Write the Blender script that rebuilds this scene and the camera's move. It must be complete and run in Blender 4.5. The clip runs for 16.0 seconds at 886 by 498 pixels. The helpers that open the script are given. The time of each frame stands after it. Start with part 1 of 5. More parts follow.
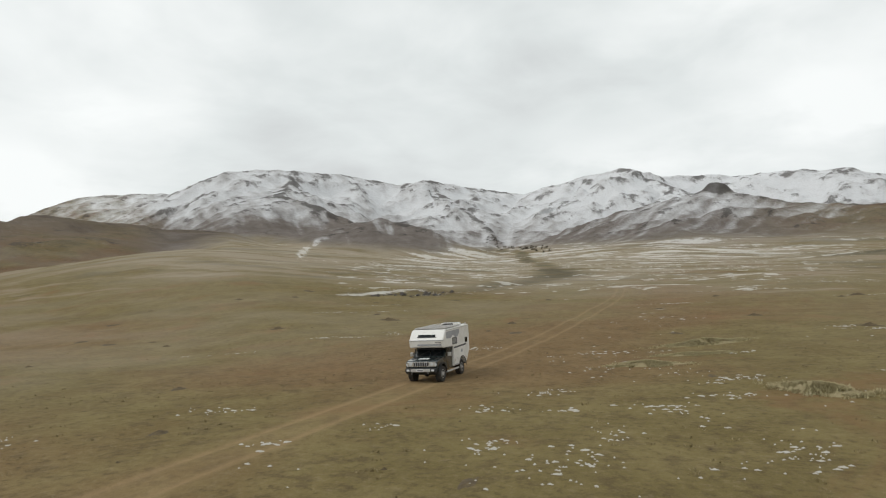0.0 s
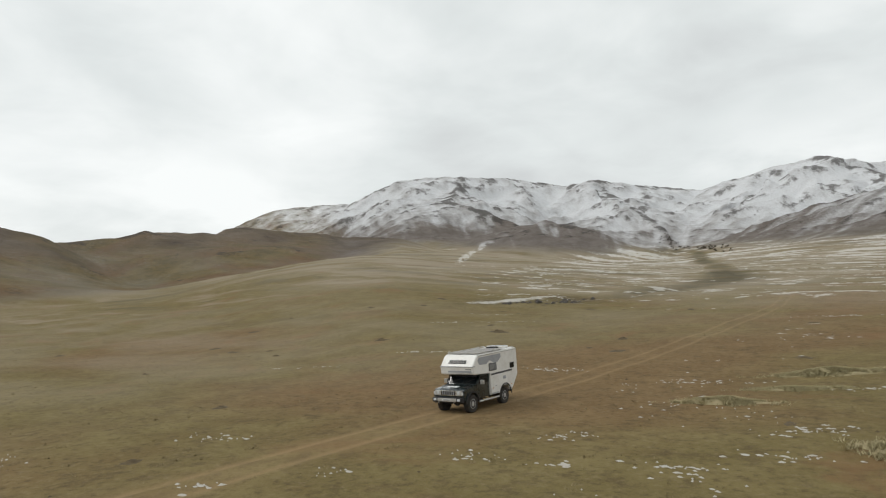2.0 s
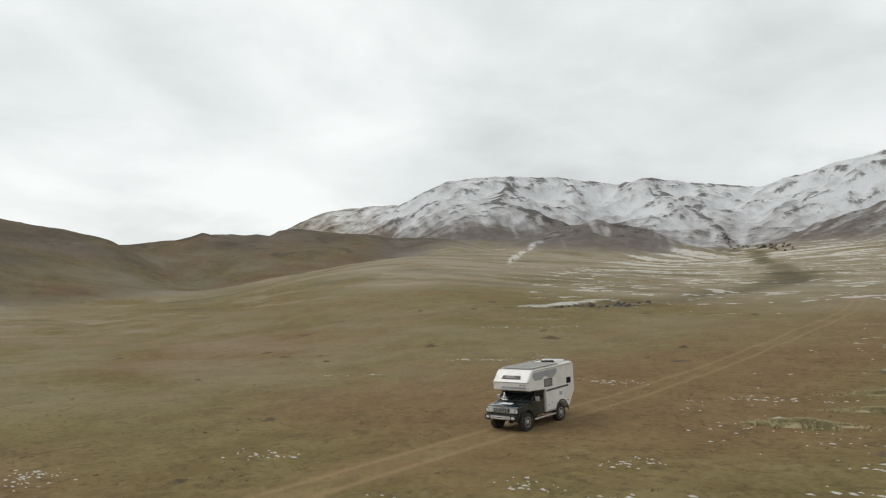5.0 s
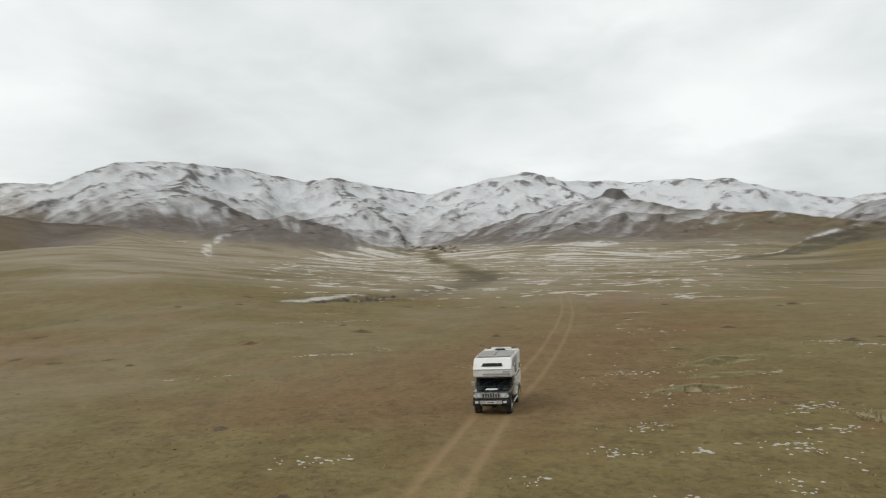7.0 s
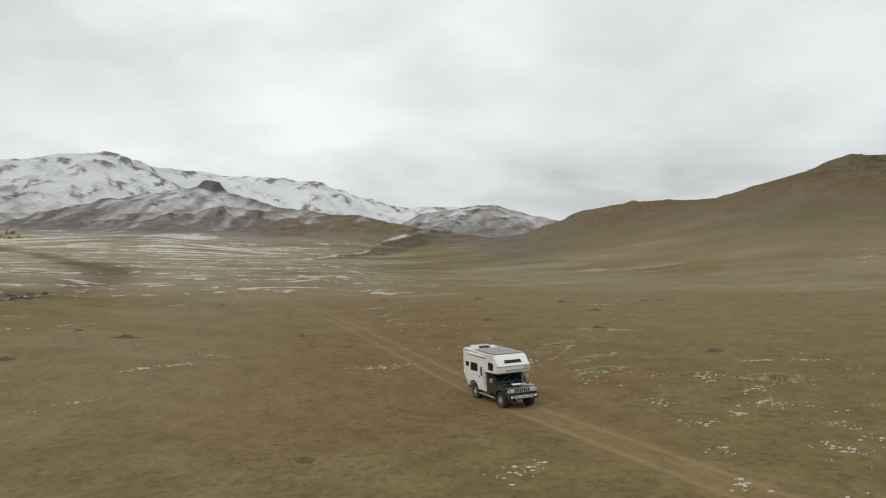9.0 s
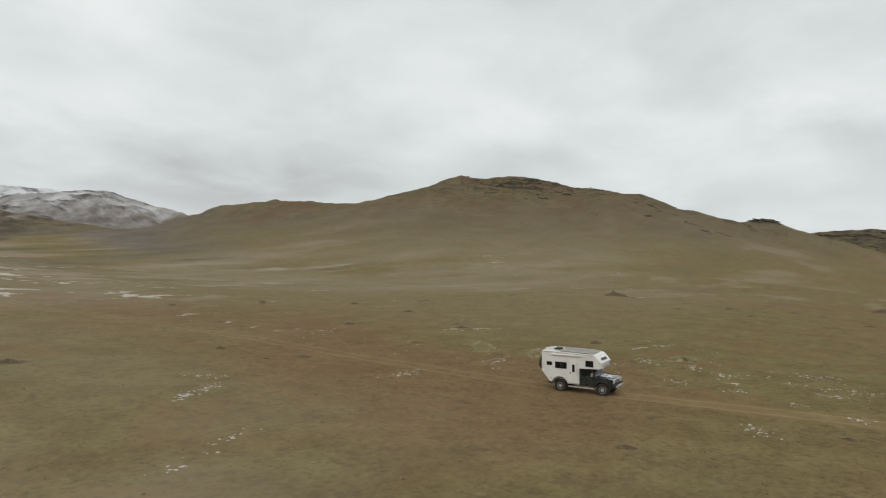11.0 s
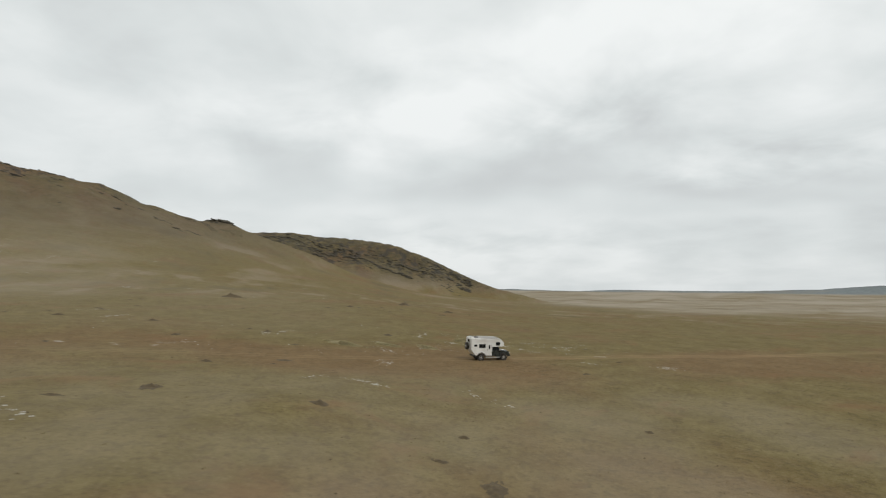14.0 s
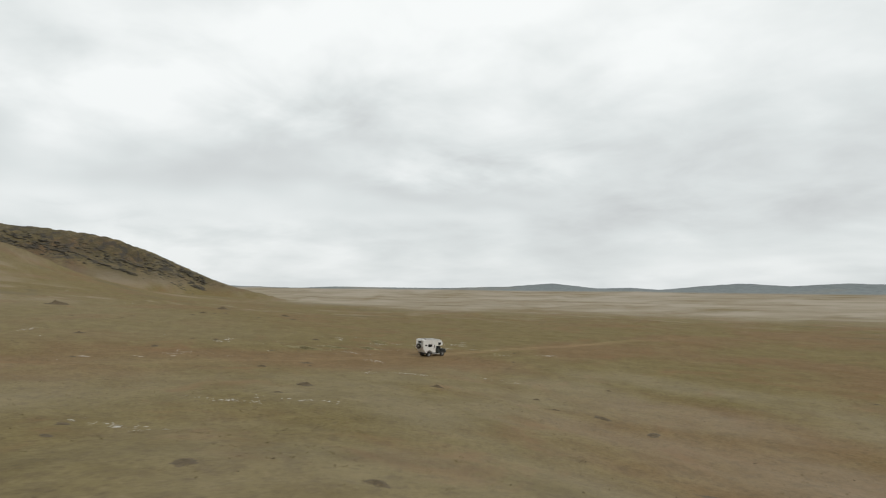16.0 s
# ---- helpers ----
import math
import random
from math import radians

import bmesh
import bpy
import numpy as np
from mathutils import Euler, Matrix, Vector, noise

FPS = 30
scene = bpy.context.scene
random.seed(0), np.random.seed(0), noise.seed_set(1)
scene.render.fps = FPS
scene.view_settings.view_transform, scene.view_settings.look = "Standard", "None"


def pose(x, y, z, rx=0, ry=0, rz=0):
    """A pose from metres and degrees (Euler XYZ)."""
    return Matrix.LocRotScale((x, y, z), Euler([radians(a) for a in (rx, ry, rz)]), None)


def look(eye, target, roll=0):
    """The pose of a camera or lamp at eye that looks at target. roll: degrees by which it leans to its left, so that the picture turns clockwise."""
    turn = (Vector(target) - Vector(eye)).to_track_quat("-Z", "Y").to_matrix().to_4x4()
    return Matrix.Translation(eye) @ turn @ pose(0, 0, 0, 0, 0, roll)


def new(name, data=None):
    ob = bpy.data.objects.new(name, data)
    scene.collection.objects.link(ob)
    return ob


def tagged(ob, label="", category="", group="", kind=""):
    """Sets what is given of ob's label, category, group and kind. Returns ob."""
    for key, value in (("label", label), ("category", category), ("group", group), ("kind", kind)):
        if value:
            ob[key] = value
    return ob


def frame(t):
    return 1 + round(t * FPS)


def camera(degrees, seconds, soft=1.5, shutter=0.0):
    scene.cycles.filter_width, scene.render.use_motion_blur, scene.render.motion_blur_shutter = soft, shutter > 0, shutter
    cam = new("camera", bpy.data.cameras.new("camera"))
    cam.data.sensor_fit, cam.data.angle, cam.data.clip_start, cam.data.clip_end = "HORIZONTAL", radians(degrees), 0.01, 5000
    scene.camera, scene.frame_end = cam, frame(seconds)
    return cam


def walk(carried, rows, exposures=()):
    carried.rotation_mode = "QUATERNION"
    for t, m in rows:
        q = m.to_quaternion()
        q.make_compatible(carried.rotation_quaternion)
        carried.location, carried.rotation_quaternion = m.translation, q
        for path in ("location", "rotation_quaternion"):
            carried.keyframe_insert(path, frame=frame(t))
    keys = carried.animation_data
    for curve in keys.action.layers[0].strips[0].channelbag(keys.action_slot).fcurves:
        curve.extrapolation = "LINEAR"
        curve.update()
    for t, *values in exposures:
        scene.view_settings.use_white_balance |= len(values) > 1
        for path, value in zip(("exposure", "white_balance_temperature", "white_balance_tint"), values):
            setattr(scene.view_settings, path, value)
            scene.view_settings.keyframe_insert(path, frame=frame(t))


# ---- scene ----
cam = camera(69.94, 16.0, soft=1.1, shutter=0.3)
PATH = [
    (0.0, pose(17.59, -35.65, 5.32, 93.80, -0.12, 25.81)),
    (0.5, pose(18.97, -33.45, 5.46, 93.88, -0.09, 29.11)),
    (1.0, pose(19.97, -31.62, 5.66, 93.96, -0.06, 33.83)),
    (1.5, pose(21.16, -30.08, 6.01, 94.00, -0.03, 37.56)),
    (2.0, pose(22.62, -28.75, 6.38, 94.02, -0.02, 41.03)),
    (2.5, pose(23.95, -27.20, 6.74, 94.04, 0.02, 44.17)),
    (3.0, pose(24.89, -25.45, 6.88, 94.05, -0.03, 45.89)),
    (5.5, pose(19.22, -29.99, 7.00, 94.01, -0.12, 45.10)),
    (6.0, pose(16.18, -32.93, 6.93, 93.95, -0.08, 37.57)),
    (6.5, pose(12.64, -35.18, 6.81, 93.85, -0.14, 27.95)),
    (7.0, pose(8.01, -37.06, 6.79, 93.76, -0.35, 17.16)),
    (7.5, pose(2.72, -37.40, 6.67, 93.68, -0.43, 6.52)),
    (8.0, pose(-3.33, -37.06, 6.56, 93.65, -0.52, -2.13)),
    (8.5, pose(-9.87, -37.14, 6.73, 93.65, -0.62, -10.76)),
    (9.0, pose(-16.57, -36.29, 6.85, 93.64, -0.61, -19.16)),
    (11.5, pose(-53.50, -15.07, 7.96, 93.67, -0.56, -62.11)),
    (12.0, pose(-61.28, -8.50, 8.37, 93.59, -0.45, -71.90)),
    (12.5, pose(-68.57, -0.91, 8.73, 93.59, -0.14, -80.72)),
    (13.0, pose(-74.94, 7.49, 9.19, 93.51, -0.01, -88.74)),
    (13.5, pose(-80.25, 16.00, 9.66, 93.43, -0.09, -95.81)),
    (14.0, pose(-84.70, 25.56, 10.08, 93.36, -0.14, -102.60)),
    (14.5, pose(-87.01, 35.18, 10.57, 93.28, -0.08, -108.68)),
    (15.0, pose(-89.74, 46.17, 11.22, 93.19, -0.21, -114.82)),
    (15.5, pose(-91.68, 57.74, 12.12, 93.19, -0.30, -121.14)),
    (16.0, pose(-94.76, 71.23, 13.33, 93.13, -0.40, -127.88)),
]
walk(cam, PATH, [(0.0, 0.04), (6.0, 0.03), (9.0, 0.0), (11.5, -0.09), (13.0, -0.09), (15.0, 0.02), (16.0, 0.03)])

# ---- sky and light: an overcast day ----
world = bpy.data.worlds.new("overcast_sky")
scene.world = world
world.use_nodes = True
wt = world.node_tree
wt.nodes.clear()


def wnode(kind, **values):
    nd = wt.nodes.new(kind)
    for key, value in values.items():
        nd.inputs[key].default_value = value
    return nd


def wmath(op, a, b=None, clamp=False):
    nd = wt.nodes.new("ShaderNodeMath")
    nd.operation, nd.use_clamp = op, clamp
    for k, v in enumerate((a, b)):
        if v is None:
            continue
        if isinstance(v, (int, float)):
            nd.inputs[k].default_value = v
        else:
            wt.links.new(v, nd.inputs[k])
    return nd.outputs[0]


SUN_EL, SUN_AZ = 42.0, 238.0
tc = wt.nodes.new("ShaderNodeTexCoord")
sep = wt.nodes.new("ShaderNodeSeparateXYZ")
wt.links.new(tc.outputs["Generated"], sep.inputs[0])
up = wmath("MAXIMUM", sep.outputs[2], 0.0)
den = wmath("ADD", up, 0.22)
comb = wt.nodes.new("ShaderNodeCombineXYZ")
wt.links.new(wmath("DIVIDE", sep.outputs[0], den), comb.inputs[0])
wt.links.new(wmath("DIVIDE", sep.outputs[1], den), comb.inputs[1])
big = wnode("ShaderNodeTexNoise", Scale=0.7, Detail=3.0, Roughness=0.5, Distortion=0.2)
wt.links.new(comb.outputs[0], big.inputs["Vector"])
small = wnode("ShaderNodeTexNoise", Scale=2.6, Detail=4.5, Roughness=0.55, Distortion=0.25)
wt.links.new(comb.outputs[0], small.inputs["Vector"])
mixn = wmath("ADD", wmath("MULTIPLY", big.outputs[0], 0.74), wmath("MULTIPLY", small.outputs[0], 0.26))
mixn = wmath("ADD", wmath("MULTIPLY", wmath("SUBTRACT", mixn, 0.5), 0.75), 0.512)
# banks of thicker and thinner cloud: azimuth to the left of +y, elevation, their spreads (degrees), thinness
BANKS = [(-90, 11.5, 10, 4.0, -0.125), (-114, 12.5, 10, 3.8, -0.125), (-129, 8.5, 11, 2.0, -0.110), (-148, 4.5, 18, 2.8, -0.050), (24, 17, 20, 4.0, -0.040), (-33, 8, 12, 2.0, -0.045),
         (60, 8.0, 6, 3.2, 0.100), (14, 12, 8, 2.2, 0.050), (-14, 14.5, 15, 2.0, 0.065), (-96, 5.5, 20, 2.0, 0.070), (-72, 9, 14, 2.4, 0.030), (-132, 23, 26, 7.0, 0.100),
         (3, 25, 14, 5.0, 0.050), (-52, 21, 10, 6.0, -0.035), (70, 22, 16, 7.0, -0.045)]
azim = wmath("MULTIPLY", wmath("ARCTAN2", wmath("MULTIPLY", sep.outputs[0], -1.0), sep.outputs[1]), 57.2958)
elev = wmath("MULTIPLY", wmath("ARCSINE", sep.outputs[2]), 57.2958)
warp = wnode("ShaderNodeTexNoise", Scale=5.0, Detail=4.0, Roughness=0.6)
wt.links.new(tc.outputs["Generated"], warp.inputs["Vector"])
azim = wmath("ADD", azim, wmath("MULTIPLY", wmath("SUBTRACT", warp.outputs[0], 0.5), 16.0))
elev = wmath("ADD", elev, wmath("MULTIPLY", wmath("SUBTRACT", small.outputs[0], 0.5), 6.0))
for a0, e0, wa, we, thin in BANKS:
    da = wmath("POWER", wmath("DIVIDE", wmath("SUBTRACT", azim, a0), wa), 2.0)
    de = wmath("POWER", wmath("DIVIDE", wmath("SUBTRACT", elev, e0), we), 2.0)
    mixn = wmath("ADD", mixn, wmath("MULTIPLY", wmath("EXPONENT", wmath("MULTIPLY", wmath("ADD", da, de), -1.0)), thin))
ramp = wt.nodes.new("ShaderNodeValToRGB")
els = ramp.color_ramp.elements
els[0].position, els[0].color = 0.36, (0.54, 0.555, 0.56, 1)
els[1].position, els[1].color = 0.60, (0.985, 1.01, 1.0, 1)
mid = els.new(0.49)
mid.color = (0.765, 0.805, 0.80, 1)
wt.links.new(mixn, ramp.inputs[0])
low = wmath("POWER", wmath("SUBTRACT", 1.0, up), 7.0)
# the cloud is thinner, and brighter, over the north-western horizon
west = wmath("MULTIPLY_ADD", wmath("ADD", wmath("MULTIPLY", sep.outputs[0], -0.87), wmath("MULTIPLY", sep.outputs[1], 0.5)), 0.5)
west.node.inputs[2].default_value = 0.5
glow = wt.nodes.new("ShaderNodeMixRGB")
wt.links.new(wmath("MULTIPLY", low, wmath("MULTIPLY", west, 0.55)), glow.inputs[0])
wt.links.new(ramp.outputs[0], glow.inputs[1])
glow.inputs[2].default_value = (0.93, 0.955, 0.945, 1)
grey = wt.nodes.new("ShaderNodeMixRGB")
wt.links.new(wmath("MULTIPLY", wmath("POWER", wmath("SUBTRACT", 1.0, up), 4.0), wmath("MULTIPLY", wmath("SUBTRACT", 1.0, west), 0.42)), grey.inputs[0])
wt.links.new(glow.outputs[0], grey.inputs[1])
grey.inputs[2].default_value = (0.62, 0.655, 0.67, 1)
sky = wt.nodes.new("ShaderNodeTexSky")
sky.sky_type, sky.sun_disc = "NISHITA", False
sky.sun_elevation, sky.sun_rotation = radians(SUN_EL), radians(SUN_AZ)
skyb = wt.nodes.new("ShaderNodeBackground")
skyb.inputs[1].default_value = 0.05
wt.links.new(sky.outputs[0], skyb.inputs[0])
cloudb = wt.nodes.new("ShaderNodeBackground")
cloudb.inputs[1].default_value = 1.0
wt.links.new(grey.outputs[0], cloudb.inputs[0])
both = wt.nodes.new("ShaderNodeMixShader")
both.inputs[0].default_value = 0.94
wt.links.new(skyb.outputs[0], both.inputs[1])
wt.links.new(cloudb.outputs[0], both.inputs[2])
wout = wt.nodes.new("ShaderNodeOutputWorld")
wt.links.new(both.outputs[0], wout.inputs[0])

sun = new("sun", bpy.data.lights.new("sun", "SUN"))
sun.data.energy, sun.data.angle, sun.data.color = 0.9, radians(20), (1.0, 0.96, 0.9)
sun.matrix_world = look((0, 0, 0), (math.sin(radians(SUN_AZ)) * -1, math.cos(radians(SUN_AZ)) * -1, -math.tan(radians(SUN_EL))))

# ---- materials ----


class Nodes:
    """A small builder of node materials."""

    def __init__(self, name):
        self.mat = bpy.data.materials.new(name)
        self.mat.use_nodes = True
        self.tree = self.mat.node_tree
        self.tree.nodes.clear()
        self.out = self.tree.nodes.new("ShaderNodeOutputMaterial")
        self.bsdf = self.tree.nodes.new("ShaderNodeBsdfPrincipled")
        self.tree.links.new(self.bsdf.outputs[0], self.out.inputs[0])

    def put(self, socket, value):
        if isinstance(value, bpy.types.NodeSocket):
            self.tree.links.new(value, socket)
        elif isinstance(value, tuple) and len(value) == 3 and socket.type == "RGBA":
            socket.default_value = (*value, 1)
        else:
            socket.default_value = value

    def math(self, op, a, b=0.0, clamp=False):
        nd = self.tree.nodes.new("ShaderNodeMath")
        nd.operation, nd.use_clamp = op, clamp
        self.put(nd.inputs[0], a)
        self.put(nd.inputs[1], b)
        return nd.outputs[0]

    def noise(self, scale, detail=4.0, rough=0.55, vector=None, stretch=None, distortion=0.0):
        nd = self.tree.nodes.new("ShaderNodeTexNoise")
        nd.inputs["Scale"].default_value, nd.inputs["Detail"].default_value = scale, detail
        nd.inputs["Roughness"].default_value, nd.inputs["Distortion"].default_value = rough, distortion
        if vector is not None:
            if stretch:
                mp = self.tree.nodes.new("ShaderNodeMapping")
                mp.inputs["Scale"].default_value = stretch
                self.tree.links.new(vector, mp.inputs[0])
                vector = mp.outputs[0]
            self.tree.links.new(vector, nd.inputs["Vector"])
        return nd.outputs[0]

    def step(self, value, lo, hi):
        nd = self.tree.nodes.new("ShaderNodeMapRange")
        nd.interpolation_type = "SMOOTHSTEP"
        self.put(nd.inputs[0], value)
        self.put(nd.inputs[1], lo)
        self.put(nd.inputs[2], hi)
        return nd.outputs[0]

    def mix(self, fac, a, b):
        nd = self.tree.nodes.new("ShaderNodeMixRGB")
        self.put(nd.inputs[0], fac)
        self.put(nd.inputs[1], a)
        self.put(nd.inputs[2], b)
        return nd.outputs[0]

    def attribute(self, name):
        nd = self.tree.nodes.new("ShaderNodeAttribute")
        nd.attribute_name = name
        return nd.outputs["Fac"]

    def position(self):
        return self.tree.nodes.new("ShaderNodeNewGeometry").outputs["Position"]

    def object_coords(self):
        return self.tree.nodes.new("ShaderNodeTexCoord").outputs["Object"]

    def bump(self, height, strength, distance):
        nd = self.tree.nodes.new("ShaderNodeBump")
        nd.inputs["Strength"].default_value, nd.inputs["Distance"].default_value = strength, distance
        self.tree.links.new(height, nd.inputs["Height"])
        self.tree.links.new(nd.outputs[0], self.bsdf.inputs["Normal"])


def surface(name, base, rough=0.5, metal=0.0, dirt=0.0, dirt_scale=3.0, spec=0.5, dirt_colour=(0.16, 0.12, 0.08), coat=0.0):
    n = Nodes(name)
    p = n.object_coords()
    colour = base
    if dirt:
        mask = n.step(n.math("ADD", n.math("MULTIPLY", n.noise(dirt_scale, 6, 0.6, p), 0.7), n.math("MULTIPLY", n.noise(dirt_scale * 9, 4, 0.6, p), 0.3)), 0.42, 0.72)
        colour = n.mix(n.math("MULTIPLY", mask, dirt), base, dirt_colour)
        n.put(n.bsdf.inputs["Roughness"], n.math("ADD", rough, n.math("MULTIPLY", mask, 0.3), True))
    else:
        n.bsdf.inputs["Roughness"].default_value = rough
    n.put(n.bsdf.inputs["Base Color"], colour)
    n.bsdf.inputs["Metallic"].default_value = metal
    n.bsdf.inputs["Specular IOR Level"].default_value = spec
    n.bsdf.inputs["Coat Weight"].default_value = coat
    return n.mat


def terrain_material():
    n = Nodes("steppe_ground")
    p = n.position()
    snow, hill, green, track, pale, crag, olive, tone, fleck = (n.attribute(k) for k in ("snow", "hill", "green", "track", "pale", "crag", "olive", "tone", "fleck"))
    umber, far_haze = n.attribute("umber"), n.attribute("far_haze")
    wide, patch, clump, fine, grain = n.noise(0.035, 5, 0.6, p), n.noise(0.25, 6, 0.65, p), n.noise(0.9, 5, 0.7, p), n.noise(2.6, 5, 0.7, p), n.noise(10.0, 3, 0.65, p)
    # dry steppe: brown soil, olive stubble and straw
    soil = n.mix(n.step(patch, 0.3, 0.7), (0.160, 0.102, 0.047), (0.205, 0.137, 0.067))
    grass = n.mix(n.step(patch, 0.32, 0.68), (0.146, 0.114, 0.045), (0.196, 0.155, 0.067))
    near = n.mix(n.step(n.math("ADD", n.math("MULTIPLY", wide, 0.6), n.math("ADD", n.math("MULTIPLY", patch, 0.4), n.math("MULTIPLY", n.math("SUBTRACT", green, 0.5), 0.75))), 0.28, 0.74), soil, grass)
    near = n.mix(n.math("MULTIPLY", n.step(clump, 0.48, 0.66), 0.55), near, (0.095, 0.070, 0.036))
    near = n.mix(n.math("MULTIPLY", n.step(fine, 0.50, 0.68), 0.58), near, (0.080, 0.059, 0.030))
    near = n.mix(n.math("MULTIPLY", n.step(n.math("SUBTRACT", 1.0, fine), 0.52, 0.70), 0.34), near, (0.28, 0.218, 0.130))
    near = n.mix(n.math("MULTIPLY", n.step(grain, 0.5, 0.75), 0.28), near, (0.265, 0.203, 0.114))
    near = n.mix(n.math("MULTIPLY", n.step(n.noise(0.075, 6, 0.68, p, None, 0.8), 0.53, 0.70), 0.58), near, (0.200, 0.112, 0.055))
    near = n.mix(n.math("MULTIPLY", n.math("MULTIPLY", track, n.step(clump, 0.15, 0.5)), 0.7), near, (0.310, 0.215, 0.115))
    near = n.mix(n.math("MULTIPLY", n.step(n.math("MULTIPLY", tone, -1.0), 0.05, 0.8), 0.78), near, (0.100, 0.086, 0.052))
    near = n.mix(n.math("MULTIPLY", n.step(tone, 0.05, 0.6), 0.6), near, (0.275, 0.220, 0.158))
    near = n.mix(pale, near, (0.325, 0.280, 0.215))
    # hills and mountains: brown-grey turf with dark rock
    turf = n.mix(n.step(wide, 0.32, 0.68), (0.172, 0.146, 0.130), (0.232, 0.202, 0.180))
    meadow = n.mix(n.step(wide, 0.32, 0.68), (0.150, 0.115, 0.056), (0.200, 0.153, 0.078))
    rusty = n.noise(0.011, 5, 0.6, p, None, 0.4)
    meadow = n.mix(n.math("MULTIPLY", n.step(rusty, 0.46, 0.62), 0.75), meadow, (0.168, 0.103, 0.060))
    meadow = n.mix(n.math("MULTIPLY", n.step(n.math("SUBTRACT", 1.0, rusty), 0.50, 0.66), 0.5), meadow, (0.125, 0.108, 0.066))
    meadow = n.mix(n.math("MULTIPLY", n.step(n.noise(0.12, 7, 0.75, p, (1.0, 1.0, 2.0)), 0.47, 0.68), 0.62), meadow, (0.080, 0.069, 0.046))
    turf = n.mix(olive, turf, meadow)
    turf = n.mix(n.math("MULTIPLY", n.attribute("heath"), n.step(n.noise(0.06, 6, 0.7, p, (1.0, 1.0, 2.0)), 0.30, 0.60)), turf, (0.088, 0.076, 0.047))
    turf = n.mix(umber, turf, n.mix(n.step(rusty, 0.35, 0.65), (0.115, 0.090, 0.068), (0.165, 0.132, 0.100)))
    rockn = n.math("ADD", n.math("MULTIPLY", n.noise(0.05, 8, 0.72, p, None, 0.5), 0.42), n.math("MULTIPLY", n.noise(0.26, 6, 0.75, p, (1.0, 1.0, 2.5)), 0.58))
    rocky = n.step(n.math("ADD", n.math("MULTIPLY", crag, 0.30), n.math("MULTIPLY", rockn, 1.0)), 0.645, 0.79)
    turf = n.mix(n.math("MULTIPLY", rocky, 0.75), turf, (0.066, 0.060, 0.055))
    ground = n.mix(hill, near, turf)
    ground = n.mix(n.math("MULTIPLY", n.math("MULTIPLY", hill, pale), 0.8), ground, (0.25, 0.235, 0.205))
    # the farthest hills are painted grey-blue: distance haze put into the base colour
    ground = n.mix(far_haze, ground, n.mix(n.step(wide, 0.3, 0.7), (0.150, 0.170, 0.172), (0.205, 0.225, 0.225)))
    # dark fan and bank foot; creek bed in greener grass plus painted ditch shade
    ground = n.mix(n.math("MULTIPLY", n.attribute("dark_ground"), 0.8), ground, n.mix(n.step(patch, 0.3, 0.7), (0.052, 0.046, 0.032), (0.105, 0.090, 0.056)))
    # snow lies thin and broken
    sn_far = n.math("ADD", n.math("MULTIPLY", n.noise(0.020, 8, 0.7, p), 0.4), n.math("ADD", n.math("MULTIPLY", n.noise(0.12, 6, 0.75, p), 0.3), n.math("MULTIPLY", n.noise(0.34, 4, 0.7, p), 0.3)))
    far_mask = n.step(n.math("ADD", snow, n.math("MULTIPLY", n.math("SUBTRACT", sn_far, 0.5), 1.7)), -0.02, 1.22)
    far_mask = n.math("MULTIPLY", far_mask, n.math("SUBTRACT", 1.0, n.math("MULTIPLY", rocky, 0.8)))
    sn_near = n.math("ADD", n.math("MULTIPLY", n.noise(0.085, 6, 0.62, p, (1.0, 0.7, 1.0), 0.6), 0.45), n.math("MULTIPLY", n.noise(0.75, 5, 0.7, p), 0.55))
    near_mask = n.math("MULTIPLY", n.step(n.math("SUBTRACT", n.math("ADD", n.math("MULTIPLY", snow, 0.42), 0.27), sn_near), -0.01, 0.05), n.math("GREATER_THAN", snow, 0.02))
    fleck_mask = n.math("MULTIPLY", n.step(n.math("ADD", n.math("MULTIPLY", fleck, 0.25), n.math("ADD", n.math("MULTIPLY", n.noise(0.62, 5, 0.65, p, (1.0, 0.5, 1.0)), 0.7), n.math("MULTIPLY", patch, 0.3))), 0.705, 0.78), 0.85)
    near_mask = n.math("MAXIMUM", near_mask, n.math("MULTIPLY", fleck_mask, n.math("GREATER_THAN", fleck, 0.05)))
    snv = n.tree.nodes.new("ShaderNodeMix")
    n.put(snv.inputs[0], hill)
    n.put(snv.inputs[2], near_mask)
    n.put(snv.inputs[3], far_mask)
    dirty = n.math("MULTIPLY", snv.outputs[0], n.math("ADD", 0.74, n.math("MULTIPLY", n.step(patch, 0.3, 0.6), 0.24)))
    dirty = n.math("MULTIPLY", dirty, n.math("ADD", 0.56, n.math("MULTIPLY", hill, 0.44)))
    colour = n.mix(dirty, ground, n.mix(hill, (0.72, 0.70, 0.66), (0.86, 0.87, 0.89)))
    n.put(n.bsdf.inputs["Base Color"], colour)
    n.bsdf.inputs["Roughness"].default_value = 0.95
    n.bsdf.inputs["Specular IOR Level"].default_value = 0.1
    n.bump(n.math("ADD", n.math("ADD", n.math("MULTIPLY", fine, 0.25), n.math("MULTIPLY", grain, 0.06)), n.math("MULTIPLY", n.math("MULTIPLY", rockn, n.math("MULTIPLY", hill, n.math("SUBTRACT", 1.0, n.math("MULTIPLY", olive, 0.55)))), 24.0)), 0.85, 0.5)
    return n.mat


